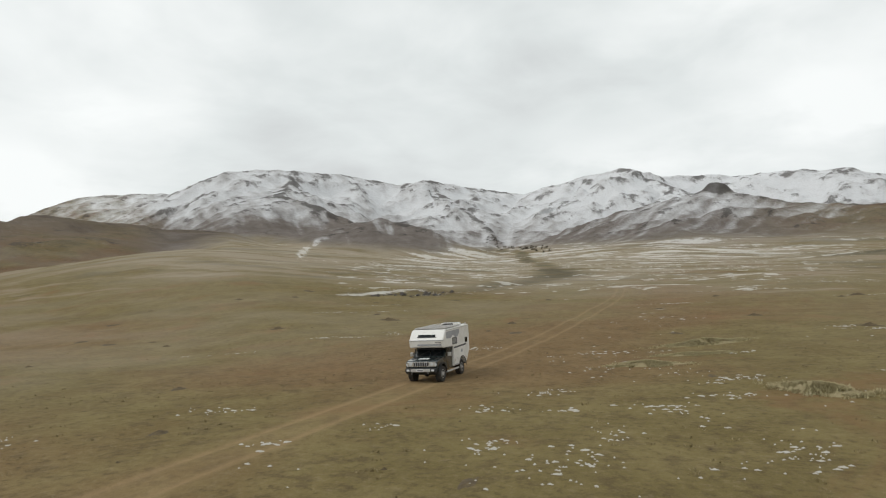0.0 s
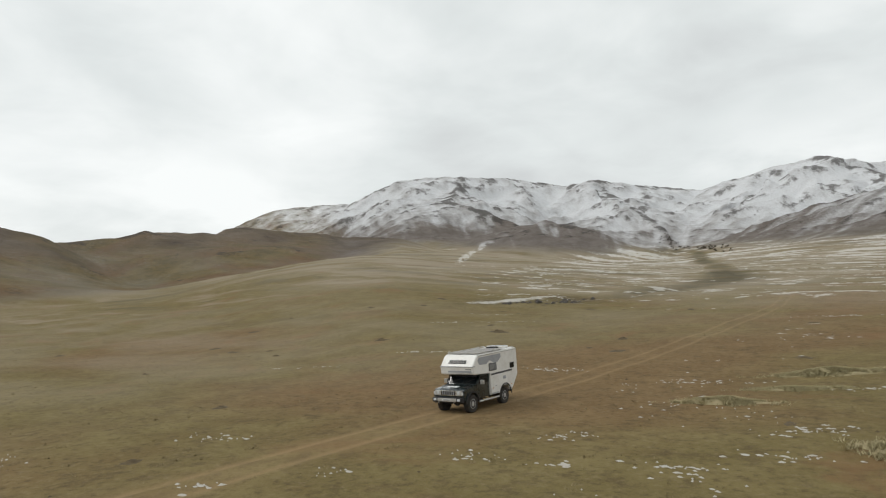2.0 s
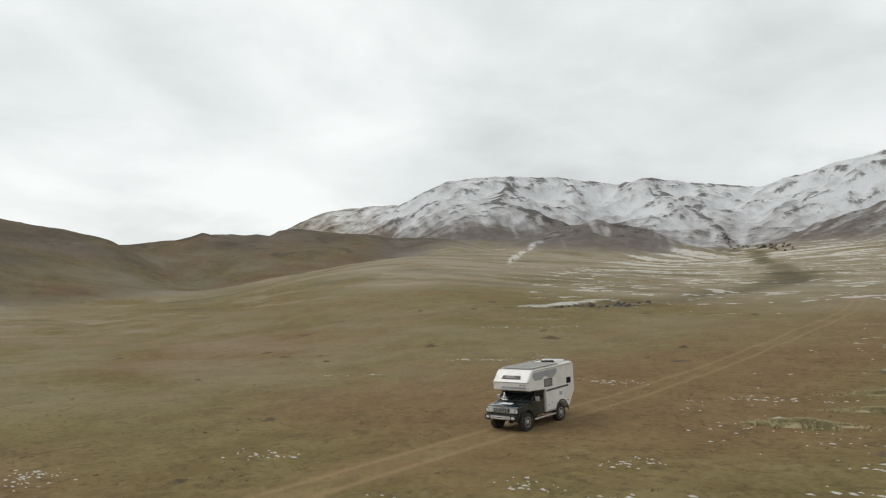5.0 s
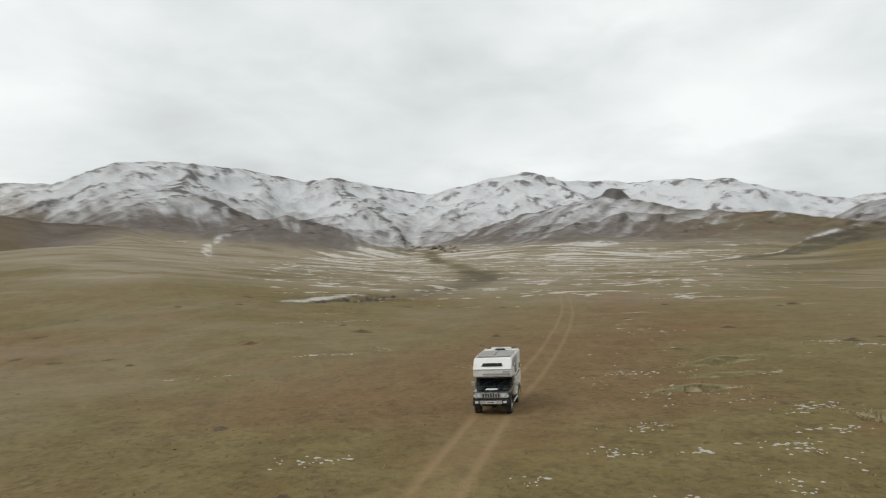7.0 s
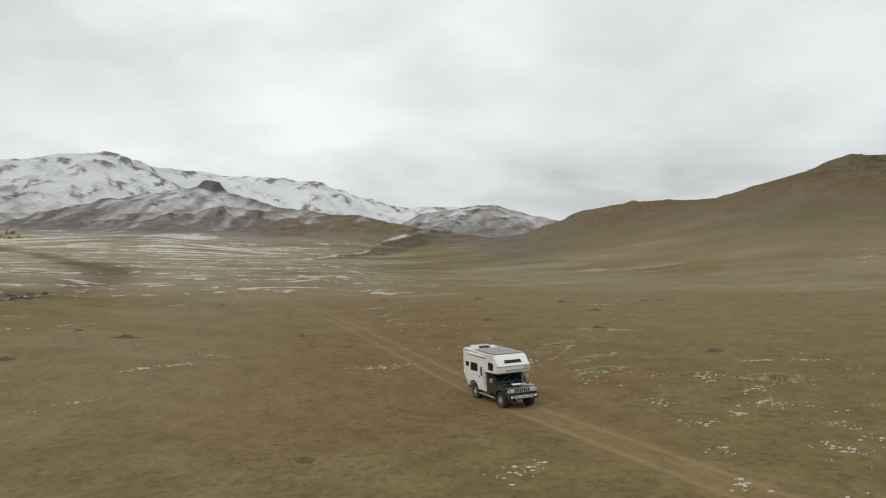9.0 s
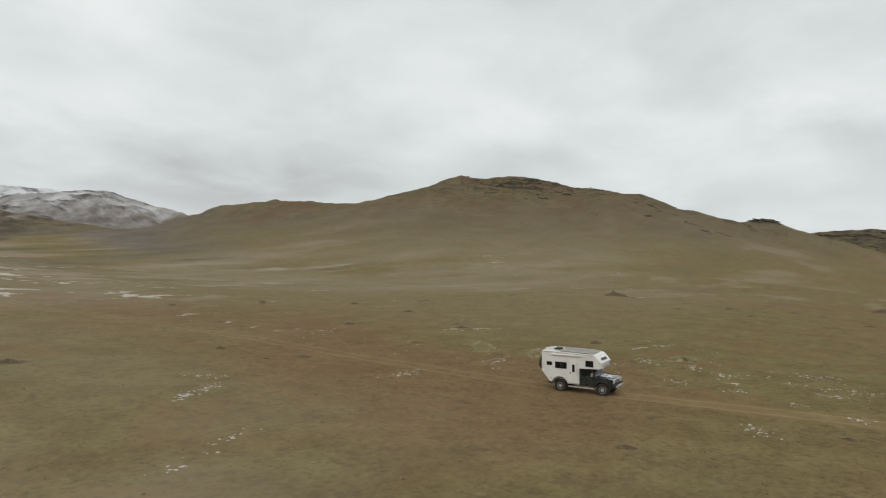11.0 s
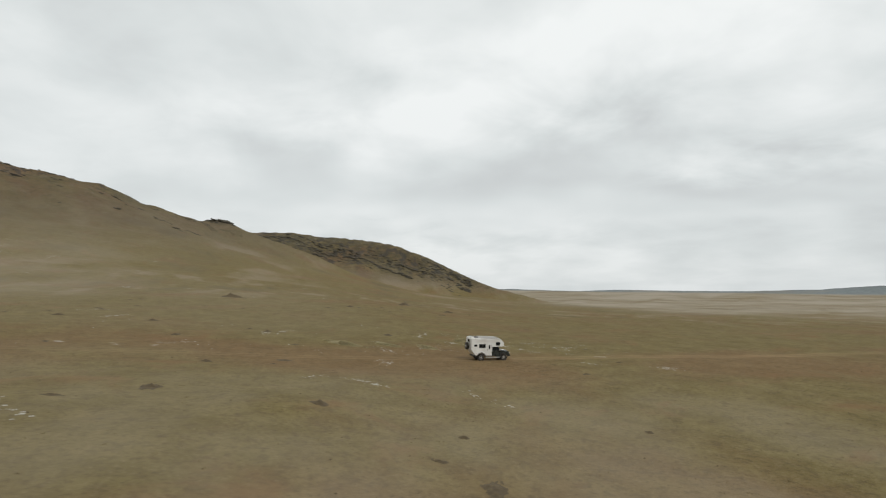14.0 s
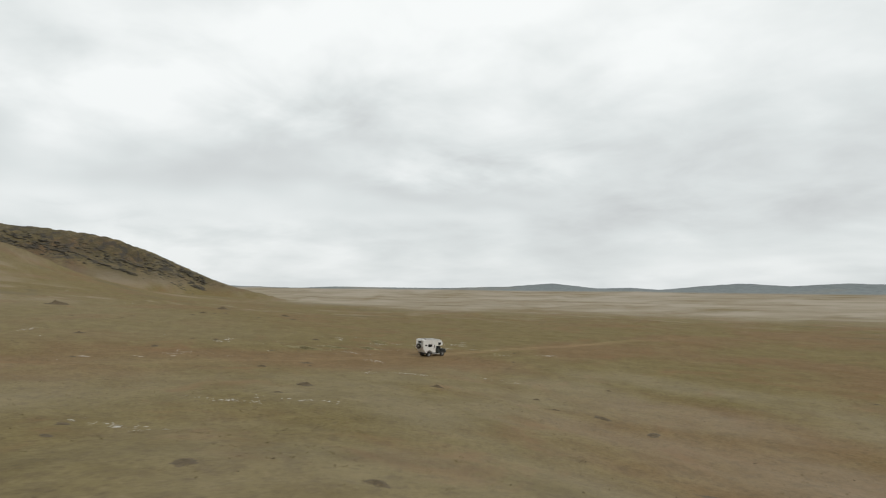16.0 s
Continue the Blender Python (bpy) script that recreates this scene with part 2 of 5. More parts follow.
GROUND = terrain_material()
WHITE = surface("white_shell", (0.76, 0.75, 0.72), 0.35, dirt=0.42, dirt_scale=1.2, dirt_colour=(0.42, 0.37, 0.30))
GREYPANEL = surface("grey_graphic", (0.34, 0.35, 0.37), 0.45, dirt=0.2)
PAINT = surface("dark_green_paint", (0.009, 0.019, 0.021), 0.24, dirt=0.3, dirt_scale=2.0, coat=0.9, dirt_colour=(0.10, 0.085, 0.065))
BLACK = surface("black_plastic", (0.018, 0.018, 0.019), 0.6, dirt=0.3)
RUBBER = surface("tyre_rubber", (0.02, 0.019, 0.018), 0.85, dirt=0.45, dirt_scale=5.0)
RIM = surface("pale_alloy", (0.40, 0.39, 0.37), 0.5, 0.0, dirt=0.45)
STEEL = surface("brushed_metal", (0.55, 0.54, 0.52), 0.35, 0.9, dirt=0.3)
CHROME = surface("bright_chrome", (0.7, 0.7, 0.7), 0.2, 1.0, dirt=0.2)
GLASS = surface("tinted_glass", (0.007, 0.010, 0.012), 0.16, spec=0.25, dirt=0.10)
FROST = surface("grey_blind_window", (0.20, 0.205, 0.21), 0.25, dirt=0.2)
SOLAR = surface("solar_panel", (0.24, 0.225, 0.21), 0.4, dirt=0.7, dirt_colour=(0.42, 0.37, 0.31))
STICKER = surface("white_sticker", (0.75, 0.76, 0.76), 0.5, dirt=0.1)
INK = surface("dark_print", (0.06, 0.06, 0.065), 0.5, dirt=0.2)
LAMP = surface("lamp_lens", (0.62, 0.64, 0.66), 0.15, spec=0.8)
REDLAMP = surface("red_lens", (0.35, 0.02, 0.015), 0.2)
AMBER = surface("amber_lens", (0.5, 0.2, 0.03), 0.25)
ROCK = surface("dark_boulder", (0.075, 0.066, 0.058), 0.9, dirt=0.4, dirt_scale=2.5, dirt_colour=(0.16, 0.14, 0.12))
OUTCROP = surface("dark_outcrop", (0.058, 0.051, 0.039), 0.95, dirt=0.8, dirt_scale=0.25, dirt_colour=(0.108, 0.091, 0.058))
STRAW = surface("dry_straw", (0.30, 0.25, 0.14), 0.9, dirt=0.5, dirt_scale=4.0, dirt_colour=(0.2, 0.15, 0.08))
TURFMAT = surface("dark_turf_clod", (0.078, 0.056, 0.029), 0.95, dirt=0.75, dirt_scale=3.0, dirt_colour=(0.165, 0.122, 0.060))
SNOWMAT = surface("old_snow", (0.46, 0.44, 0.40), 0.85, dirt=0.75, dirt_scale=2.5, dirt_colour=(0.36, 0.31, 0.24))

# ---- the land ----


def lattice(ix, iy, seed):
    h = (ix.astype(np.int64) * 374761393 + iy.astype(np.int64) * 668265263 + seed * 974634) & 0xFFFFFFFF
    h = ((h ^ (h >> 13)) * 1274126177) & 0xFFFFFFFF
    return ((h ^ (h >> 16)) & 0xFFFF) / 65535.0 * 2 * np.pi


def perlin(x, y, seed=0):
    ix, iy = np.floor(x), np.floor(y)
    fx, fy = x - ix, y - iy
    u, v = fx ** 3 * (fx * (fx * 6 - 15) + 10), fy ** 3 * (fy * (fy * 6 - 15) + 10)
    out = []
    for dx, dy in ((0, 0), (1, 0), (0, 1), (1, 1)):
        a = lattice(ix + dx, iy + dy, seed)
        out.append(np.cos(a) * (fx - dx) + np.sin(a) * (fy - dy))
    return (out[0] * (1 - u) + out[1] * u) * (1 - v) + (out[2] * (1 - u) + out[3] * u) * v


def fbm(x, y, octaves, seed=0, gain=0.5):
    z, amp = 0.0, 1.0
    for k in range(octaves):
        z, amp, x, y = z + amp * perlin(x, y, seed + k), amp * gain, x * 2.03 + 11.3, y * 2.03 - 7.7
    return z


def ridged(x, y, octaves, seed=0):
    z, amp, tot = 0.0, 1.0, 0.0
    for k in range(octaves):
        z, tot = z + amp * (1 - 1.6 * np.abs(perlin(x, y, seed + k))), tot + amp
        amp, x, y = amp * 0.5, x * 2.07 + 3.1, y * 2.07 + 5.9
    return z / tot


def smooth(v, lo, hi):
    t = np.clip((v - lo) / (hi - lo), 0, 1)
    return t * t * (3 - 2 * t)


# slope of the open ground by azimuth (degrees to the left of +y)
SLOPES = [(-180.0, -1.9), (-157.8, -2.2), (-123.4, -2.2), (-111.7, -1.9), (-101.6, -0.7), (-86.8, 1.3), (-70.2, 2.5), (-53.0, 2.5), (-40.7, 2.6), (-25.6, 2.9), (-10.3, 3.4), (5.2, 3.4), (14.8, 3.1), (22.9, 2.9),
          (35.0, 3.6), (41.1, 4.0), (48.1, 4.35), (54.1, 3.7), (61.1, 2.1), (67.1, 0.3), (80.1, -1.7), (101.1, -2.0), (180.0, -1.7)]
_az = np.arange(-180, 180.1, 0.5)
_sl = np.interp(_az, [a for a, s in SLOPES], [s for a, s in SLOPES])
_kern = np.exp(-np.linspace(-2, 2, 17) ** 2)
_sl = np.convolve(np.pad(_sl, 8, mode="wrap"), _kern / _kern.sum(), mode="valid")


def open_ground(x, y):
    r = np.hypot(x, y)
    az = np.degrees(np.arctan2(-x, y))
    e = np.interp(az, _az, _sl)
    k = r * r / (r + 60)
    rise = np.tan(np.radians(e))
    dip = 34 * smooth(r, 640, 960) * smooth(az, 44.5, 51) * (1 - smooth(az, 66, 78))
    return -dip + np.where(e > 0, rise * k * 1.045, rise * 1000 * (1 - np.exp(-k / 1000))) + 5 * r / (r + 600) + (0.03 * x + 0.015 * y) * np.exp(-(r / 130) ** 2)


# crests: azimuth, elevation (degrees), distance (metres); crest steepness
RIDGES = {
    "west_peak": (0.42, [(61.1, 4.5, 2900), (57.7, 6.76, 2900), (55.5, 7.51, 2850), (52.1, 7.91, 2800), (49.9, 8.12, 2750), (46.1, 7.9, 2700)]),
    "main_range": (0.56, [(50.6, 7.47, 2450), (45.2, 10.31, 2350), (39.7, 10.74, 2350), (35.3, 10.43, 2450), (32.8, 10.04, 2500), (30.1, 9.7, 2500), (27.3, 10.13, 2450), (24.6, 9.64, 2550), (21.6, 9.27, 2650), (18.6, 8.7, 2700), (15.6, 9.51, 2600), (12, 10.51, 2500), (9.7, 10.86, 2450), (6.5, 9.94, 2500), (3.5, 9.78, 2550), (0.8, 9.54, 2600), (-4.2, 9.82, 2500), (-7.3, 9.59, 2450), (-10.3, 8.7, 2450), (-13.7, 7.66, 2400), (-16.4, 7.24, 2350)]),
    "far_snow": (0.45, [(-12.3, 6.2, 3300), (-17, 7.51, 3300), (-19.5, 7.73, 3300), (-22.4, 7.11, 3300)]),
    "east_peak": (0.45, [(-18.4, 6.2, 2150), (-20.9, 7.63, 2150), (-23.1, 7.9, 2150), (-26.4, 7.04, 2100), (-29, 6.44, 2050), (-31.6, 5.4, 2000)]),
    "knob_ridge": (0.36, [(11.7, 6.0, 1850), (6.3, 7.65, 1800), (3.9, 8.2, 1780), (2.5, 8.35, 1760), (0.7, 8.25, 1740), (-0.8, 7.95, 1720), (-4.0, 7.3, 1680), (-9.8, 6.7, 1600), (-14.3, 5.95, 1520),
                          (-18.5, 5.5, 1450), (-22.6, 5.15, 1380), (-27.6, 4.4, 1300)]),
    "brown_hills": (0.36, [(51.8, 4.5, 1500), (54.3, 5.6, 1480), (57.3, 5.85, 1450), (60.7, 5.55, 1400), (62.6, 3.97, 1380), (64.7, 5.02, 1350), (67.6, 5.13, 1300), (70.6, 4.49, 1280), (72.4, 4.15, 1250), (75.1, 3.95, 1200), (77.2, 4.65, 1180), (79.5, 5.28, 1150), (81.1, 5.6, 1150), (91.1, 7, 1100)]),
    "front_spur": (0.42, [(49.1, 4.6, 1700), (43.9, 6.3, 1820), (40.5, 8.5, 1950), (37.1, 7.5, 1850), (34.3, 6.2, 1720), (30.9, 4.2, 1600)]),
    "spur_back": (0.42, [(40.5, 8.5, 1950), (39.5, 9.4, 2150), (39.7, 10.3, 2340)]),
    "cone_hill": (0.38, [(35.0, 5.4, 1520), (32.5, 6.45, 1480), (30.9, 6.6, 1460), (29.4, 6.2, 1440), (27.3, 5.3, 1420), (24.4, 4.1, 1400), (22.7, 3.3, 1380)]),
    "rib_a": (0.5, [(27.3, 9.8, 2450), (25.4, 8.6, 2250), (22.9, 6.6, 2050), (21.3, 4.8, 1850)]),
    "rib_b": (0.5, [(12.0, 10.0, 2500), (14.3, 8.2, 2250), (17.3, 6.0, 2050), (19.3, 4.6, 1880)]),
    "rib_c": (0.48, [(9.7, 10.5, 2450), (10.2, 8.3, 2200), (12.7, 6.2, 2000), (14.8, 4.6, 1820)]),
    "rib_d": (0.48, [(9.7, 10.5, 2450), (5.2, 9.0, 2250), (7.4, 7.3, 2050), (9.7, 5.6, 1850)]),
    "rib_e": (0.5, [(45.2, 10, 2350), (47.6, 7.8, 2150), (50.6, 5.6, 2000)]),
    "east_hill": (0.4, [(-26.6, 4.4, 1450), (-30.7, 6.69, 1180), (-35.8, 8.17, 980), (-40, 8.12, 890), (-44, 8.25, 840), (-48, 8.18, 815), (-51, 8.79, 795), (-53.6, 9.49, 785), (-55.3, 11.25, 780), (-57.6, 10.92, 780), (-60.3, 11, 780), (-62.3, 10.07, 780), (-65.5, 9.78, 780), (-68.6, 9.07, 780), (-71.5, 7.61, 783), (-74.3, 7.3, 785), (-78.8, 6.07, 790), (-80.6, 5.68, 795), (-82.1, 5.55, 795), (-83.6, 5.04, 795), (-86.8, 4, 780), (-91.1, 2.3, 760)]),
    "rocky_hill": (0.62, [(-80.4, 4.6, 1250), (-84.7, 5.14, 1220), (-88.3, 5.16, 1190), (-92, 4.89, 1160), (-95.5, 4.6, 1120), (-98.5, 3.87, 1090), (-101, 2.95, 1060), (-103.5, 1.63, 1030), (-106, 0.53, 1000), (-108.5, -0.26, 970), (-111.5, -1.15, 940), (-115, -1.6, 910)]),
    "far_hills": (0.12, [(-103.6, -0.32, 4300), (-108.7, -0.17, 4350), (-114.9, -0.37, 4400), (-118.1, -0.22, 4400), (-128.4, -0.32, 4400), (-134.0, -0.12, 4300), (-137.8, 0.18, 4250), (-141.0, -0.27, 4300), (-144.7, -0.17, 4300),
                         (-147.5, -0.32, 4300), (-150.6, 0.03, 4200), (-153.8, 0.28, 4200), (-157.5, 0.08, 4200), (-161.2, 0.33, 4200), (-168.9, 0.08, 4200)]),
}


# how hollow the flanks are: 1 is straight, more runs out softly
HOLLOW = {"east_hill": 1.8, "rocky_hill": 1.25, "knob_ridge": 2.0, "brown_hills": 1.5, "main_range": 1.9, "east_peak": 1.9, "cone_hill": 1.45, "front_spur": 1.45, "west_peak": 1.8, "spur_back": 1.5}


def crest_rise(x, y):
    """Height of the hills over the open ground, and how near the crest (1) a place is."""
    xw, yw = x + 34 * fbm(x / 310, y / 310, 3, 40), y + 34 * fbm(x / 310, y / 310, 3, 50)
    best, near, owner = np.zeros_like(x), np.zeros_like(x), np.full(x.shape, -1)
    for which, (title, (steep, pts)) in enumerate(RIDGES.items()):
        hollow = HOLLOW.get(title, 1.35)
        az, el, d = (np.array([p[k] for p in pts], float) for k in range(3))
        px, py = -d * np.sin(np.radians(az)), d * np.cos(np.radians(az))
        rise = d * np.tan(np.radians(el)) + 7 - open_ground(px, py)
        for k in range(len(pts) - 1):
            ax, ay, bx, by = px[k], py[k], px[k + 1], py[k + 1]
            reach = hollow * max(rise[k], rise[k + 1]) / steep
            sel = np.where((xw > min(ax, bx) - reach) & (xw < max(ax, bx) + reach) & (yw > min(ay, by) - reach) & (yw < max(ay, by) + reach))[0]
            if not len(sel):
                continue
            ux, uy = bx - ax, by - ay
            s = np.clip(((xw[sel] - ax) * ux + (yw[sel] - ay) * uy) / (ux * ux + uy * uy), 0, 1)
            dist = np.hypot(xw[sel] - ax - s * ux, yw[sel] - ay - s * uy)
            dist = np.sqrt(dist * dist + 25) - 5
            h = rise[k] + s * (rise[k + 1] - rise[k])
            g = np.clip(1 - dist * steep / (hollow * np.maximum(h, 1)), 0, 1) ** hollow
            hg = h * g
            up = hg > best[sel]
            best[sel] = np.where(up, hg, best[sel])
            near[sel] = np.where(up, g, near[sel])
            owner[sel] = np.where(up, which, owner[sel])
    return best, near, owner


def track_mask(x, y):
    mid = np.where(y > 0, -4.5 * (y / 80) ** 2, -0.075 * y)
    two = np.exp(-((np.abs(x - mid) - 0.9) / np.where(y > 0, 0.24, 0.30)) ** 2)
    return np.maximum(two, np.where(y > 0, 0.12, 0.42) * np.exp(-((x - mid) / 1.6) ** 2)) * (1 - smooth(y, 80, 170)) * (1 - smooth(-y, 60, 130)) * np.where(y > 0, 0.62, 0.9)


CREEK = [(-649, 1652), (-425, 1282), (-136, 500), (-52, 235), (-47, 130), (-54, 98), (-60, 58), (-66, 45), (-84, 42), (-112, 41)]


def ditch(x, y, spread=1.0):
    """The dry bed of the creek that comes down from the valley: 1 in its middle."""
    near = np.full(x.shape, 1e9)
    wx, wy = x + 5 * perlin(x / 23, y / 23, 130), y + 5 * perlin(x / 23, y / 23, 131)
    for (ax, ay), (bx, by) in zip(CREEK, CREEK[1:]):
        ux, uy = bx - ax, by - ay
        t = np.clip(((wx - ax) * ux + (wy - ay) * uy) / (ux * ux + uy * uy), 0, 1)
        near = np.minimum(near, np.hypot(wx - ax - t * ux, wy - ay - t * uy))
    r = np.hypot(x, y)
    return np.exp(-(near / (spread * (1.5 + 0.011 * r))) ** 2) * np.clip(0.85 + 1.0 * perlin(x / 12, y / 12, 132), 0, 1) * (0.32 + 0.68 * smooth(y, 66, 84))


def height(x, y):
    x, y = np.atleast_1d(np.asarray(x, float)), np.atleast_1d(np.asarray(y, float))
    r = np.hypot(x, y)
    z = open_ground(x, y)
    z = z + fbm(x / 60, y / 60, 3, 3) * 0.9 * smooth(r, 12, 90) + fbm(x / 7, y / 7, 4, 7) * (0.10 + 0.16 * smooth(r, 25, 90)) * smooth(r, 4, 14) + fbm(x / 21, y / 21, 3, 8) * 0.55 * smooth(r, 40, 120)
    z = z + fbm(x / 330, y / 330, 3, 13) * 9 * smooth(r, 250, 900) * smooth(z, -20, 20)
    z = z - 0.05 * track_mask(x, y)
    # the creek bed west of the track
    z = z - 0.7 * ditch(x, y) * smooth(y, 60, 90) * (1 - smooth(r, 200, 400))
    best, near, owner = crest_rise(x, y)
    rough = (1 - near ** 3) * smooth(best, 2, 60)
    a = np.degrees(np.arctan2(-x, y))
    best = best * (1 + (0.85 - 0.45 * smooth(a, 50, 55) - 0.35 * smooth(-a, 34, 44)) * rough * (ridged(x / 300, y / 300, 5, 21) - 0.66))
    best = best + fbm(x / 55, y / 55, 4, 31) * (7 - 4 * smooth(a, 50, 55) - 3.5 * smooth(-a, 34, 44)) * smooth(best, 5, 90)
    # a dark rocky knob on the ridge
    kx, ky = -1750 * math.sin(radians(1.7)), 1750 * math.cos(radians(1.7))
    best = best + 24 * np.exp(-(((x - kx) / 34) ** 2 + ((y - ky) / 34) ** 2) ** 2)
    # a rocky tooth on the nearer hill
    tx, ty = -795 * math.sin(radians(-80.6)), 795 * math.cos(radians(-80.6))
    best = best + 5.0 * np.exp(-(((x - tx) / 16) ** 2 + ((y - ty) / 19) ** 2) ** 2)
    return z + best, best, near, owner


def land():
    fine = np.arange(-158, 102, 0.18)
    coarse = np.arange(102, 202, 0.7)
    az = np.radians(np.concatenate([fine, coarse]))
    rr = np.concatenate([np.linspace(0.4, 60, 90), np.linspace(60, 220, 90)[1:], np.geomspace(220, 900, 80)[1:], np.linspace(900, 2800, 220)[1:], np.linspace(2800, 4950, 60)[1:]])
    A, Rr = np.meshgrid(az, rr)
    x, y = (-Rr * np.sin(A)).ravel(), (Rr * np.cos(A)).ravel()
    z, best, near, owner = height(x, y)
    m, k = len(rr), len(az)
    verts = np.column_stack([x, y, z])
    i, j = np.meshgrid(np.arange(m - 1), np.arange(k), indexing="ij")
    j2 = (j + 1) % k
    quads = np.stack([i * k + j, i * k + j2, (i + 1) * k + j2, (i + 1) * k + j], -1).reshape(-1, 4)
    # the innermost ring is closed by a fan
    centre = len(verts)
    verts = np.vstack([verts, [0, 0, float(height(0, 0)[0][0])]])
    fan = np.stack([np.full(k, centre), (np.arange(k) + 1) % k, np.arange(k)], -1)
    me = bpy.data.meshes.new("ground")
    me.vertices.add(len(verts))
    me.vertices.foreach_set("co", verts.astype(np.float32).ravel())
    me.loops.add(quads.size + fan.size)
    me.loops.foreach_set("vertex_index", np.concatenate([quads.ravel(), fan.ravel()]).astype(np.int32))
    me.polygons.add(len(quads) + len(fan))
    me.polygons.foreach_set("loop_start", np.concatenate([np.arange(len(quads)) * 4, quads.size + np.arange(len(fan)) * 3]).astype(np.int32))
    me.update(calc_edges=True)
    me.polygons.foreach_set("use_smooth", np.ones(len(me.polygons), bool))
    x, y, z = verts.T
    best, near, owner = np.append(best, 0), np.append(near, 0), np.append(owner, -1)
    r, a = np.hypot(x, y), np.degrees(np.arctan2(-x, y))
    hill = smooth(best, 2, 16)
    hill = hill + smooth(-a, 20, 34) * (smooth(best, 4, 95) - hill)
    hill = np.where(owner == list(RIDGES).index("rocky_hill"), smooth(best, 3, 34), hill)
    # the aprons under the northern range keep the colours of the steppe
    apron = smooth(a, -26, -18) * (1 - smooth(a, 50, 54))
    foot = 6 * fbm(x / 120, y / 120, 4, 112)
    hill = hill + apron * (smooth(best + foot, 9, 52) - hill) + smooth(a, 23, 27) * apron * (smooth(best + foot, 3, 30) - smooth(best + foot, 9, 52))
    # how far each place stands out over, or lies in under, the land round it
    def stands_out(w):
        grid = z[:-1].reshape(m, k)
        total = np.zeros((m, k))
        for d in range(-w, w + 1):
            total += np.roll(grid, d, 1)
        grid2, total = total / (2 * w + 1), np.zeros((m, k))
        for d in range(-w, w + 1):
            total += grid2[np.clip(np.arange(m) + d, 0, m - 1)]
        return np.append((grid - total / (2 * w + 1)).ravel(), 0)

    ridge_small, ridge_big = np.clip(stands_out(4) / 2.2, -1, 1), np.clip(stands_out(13) / 9, -1, 1)
    el = np.degrees(np.arctan2(z - 7, r))
    lean = 0.017 * (1 - smooth(a, 12, 22)) - 0.004 * smooth(a, 22, 30)
    streak = fbm((a + lean * (r - 1800)) * 0.75, el * 0.22, 4, 71, 0.6)
    speck = fbm(x / 75, y / 75, 5, 81, 0.62)
    # snow: high ground of the northern range, thinning towards the foot and the steppe
    snow_hill = 0.50 + 0.48 * smooth(el, 4.4, 8.2) + 0.26 * streak + 0.16 * speck - 0.07 * ridge_big - 0.10 * ridge_small
    # each crest keeps its own share of snow: the low front hills hold little, the eastern and western hills none
    SHARE = {"front_spur": -0.30, "cone_hill": -0.34, "spur_back": -0.12, "knob_ridge": -0.44, "east_peak": -0.42, "brown_hills": -3, "east_hill": -3, "rocky_hill": -3, "far_hills": -3, "rib_e": -0.30, "west_peak": -0.22, "main_range": -0.02}
    share = np.array([SHARE.get(name, 0.0) for name in RIDGES] + [-0.3])
    snow_hill = snow_hill + share[owner]
    knob = owner == list(RIDGES).index("knob_ridge")
    snow_hill = snow_hill - 0.42 * knob * smooth(-a, -6, 10) + 0.34 * streak * knob
    dark_foot = smooth(a, 25, 30) * (1 - smooth(a, 52, 56)) * (1 - smooth(el + 0.9 * streak, 4.6, 7.4)) * (1 - smooth(r, 2050, 2300))
    snow_hill = snow_hill - 0.34 * dark_foot - 0.5 * np.exp(-(((a - 41.5) / 2.2) ** 2 + ((el - 5.4) / 0.8) ** 2)) * (r < 2300) + 0.20 * (1 - smooth(a, 10, 20)) * smooth(el, 4.5, 7) + 0.3 * streak * (owner == list(RIDGES).index("cone_hill"))
    flat_streak = np.where(r < 320, fbm(x / 30, y / 17, 5, 91, 0.6), 1.15 * fbm(x / 150 + y / 400, y / 42 - x / 300, 5, 92, 0.62))
    snow_flat = smooth(a, -24, 2) * (1 - 0.45 * smooth(a, 28, 34)) * (1 - smooth(a, 40, 48)) * (0.40 * smooth(r, 80, 220) - 0.04 * smooth(r, 400, 900) + 0.20 * smooth(r, 420, 900) * (1 - smooth(a, 22, 30)) + (0.46 + 0.5 * smooth(r, 320, 600)) * flat_streak * smooth(r, 120, 300))
    south = (0.15 + 0.36 * flat_streak) * smooth(-a, 30, 42) * (1 - smooth(-a, 83, 101)) * smooth(r, 70, 140) * (1 - smooth(r, 350, 600))
    # snow caught in a gully under the cone hill, and along a bank further east
    gully = np.exp(-((a - 40.9 + (el - 2.2) * 1.55 - 0.5 * fbm(el * 1.5, a * 0.2, 3, 97)) / (0.5 + 0.25 * np.clip(4.2 - el, 0, 2))) ** 2) * np.clip(0.9 + 0.9 * fbm(a * 2.2 + el, el * 2.5, 3, 94), 0, 1) * smooth(el, 2.0, 2.4) * (1 - smooth(el, 4.6, 5.0)) * smooth(r, 330, 450)
    crest = np.interp(-a, [4.9, 11.8, 13.4, 16.4, 18.5], [2.6, 3.38, 4.3, 5.2, 5.6]) + 0.10 * fbm(a * 0.6, 0 * a, 3, 98)
    there = smooth(r, 450, 600) * (1 - smooth(r, 1700, 1800))
    bank = np.exp(-((el - crest) / (0.09 + 0.10 * smooth(-a, 11, 14))) ** 2) * smooth(-a, 3, 6) * (1 - smooth(-a, 16.5, 18.5)) * np.clip(0.7 + 1.3 * fbm(a * 0.9, el * 2, 3, 119), 0, 1) * there
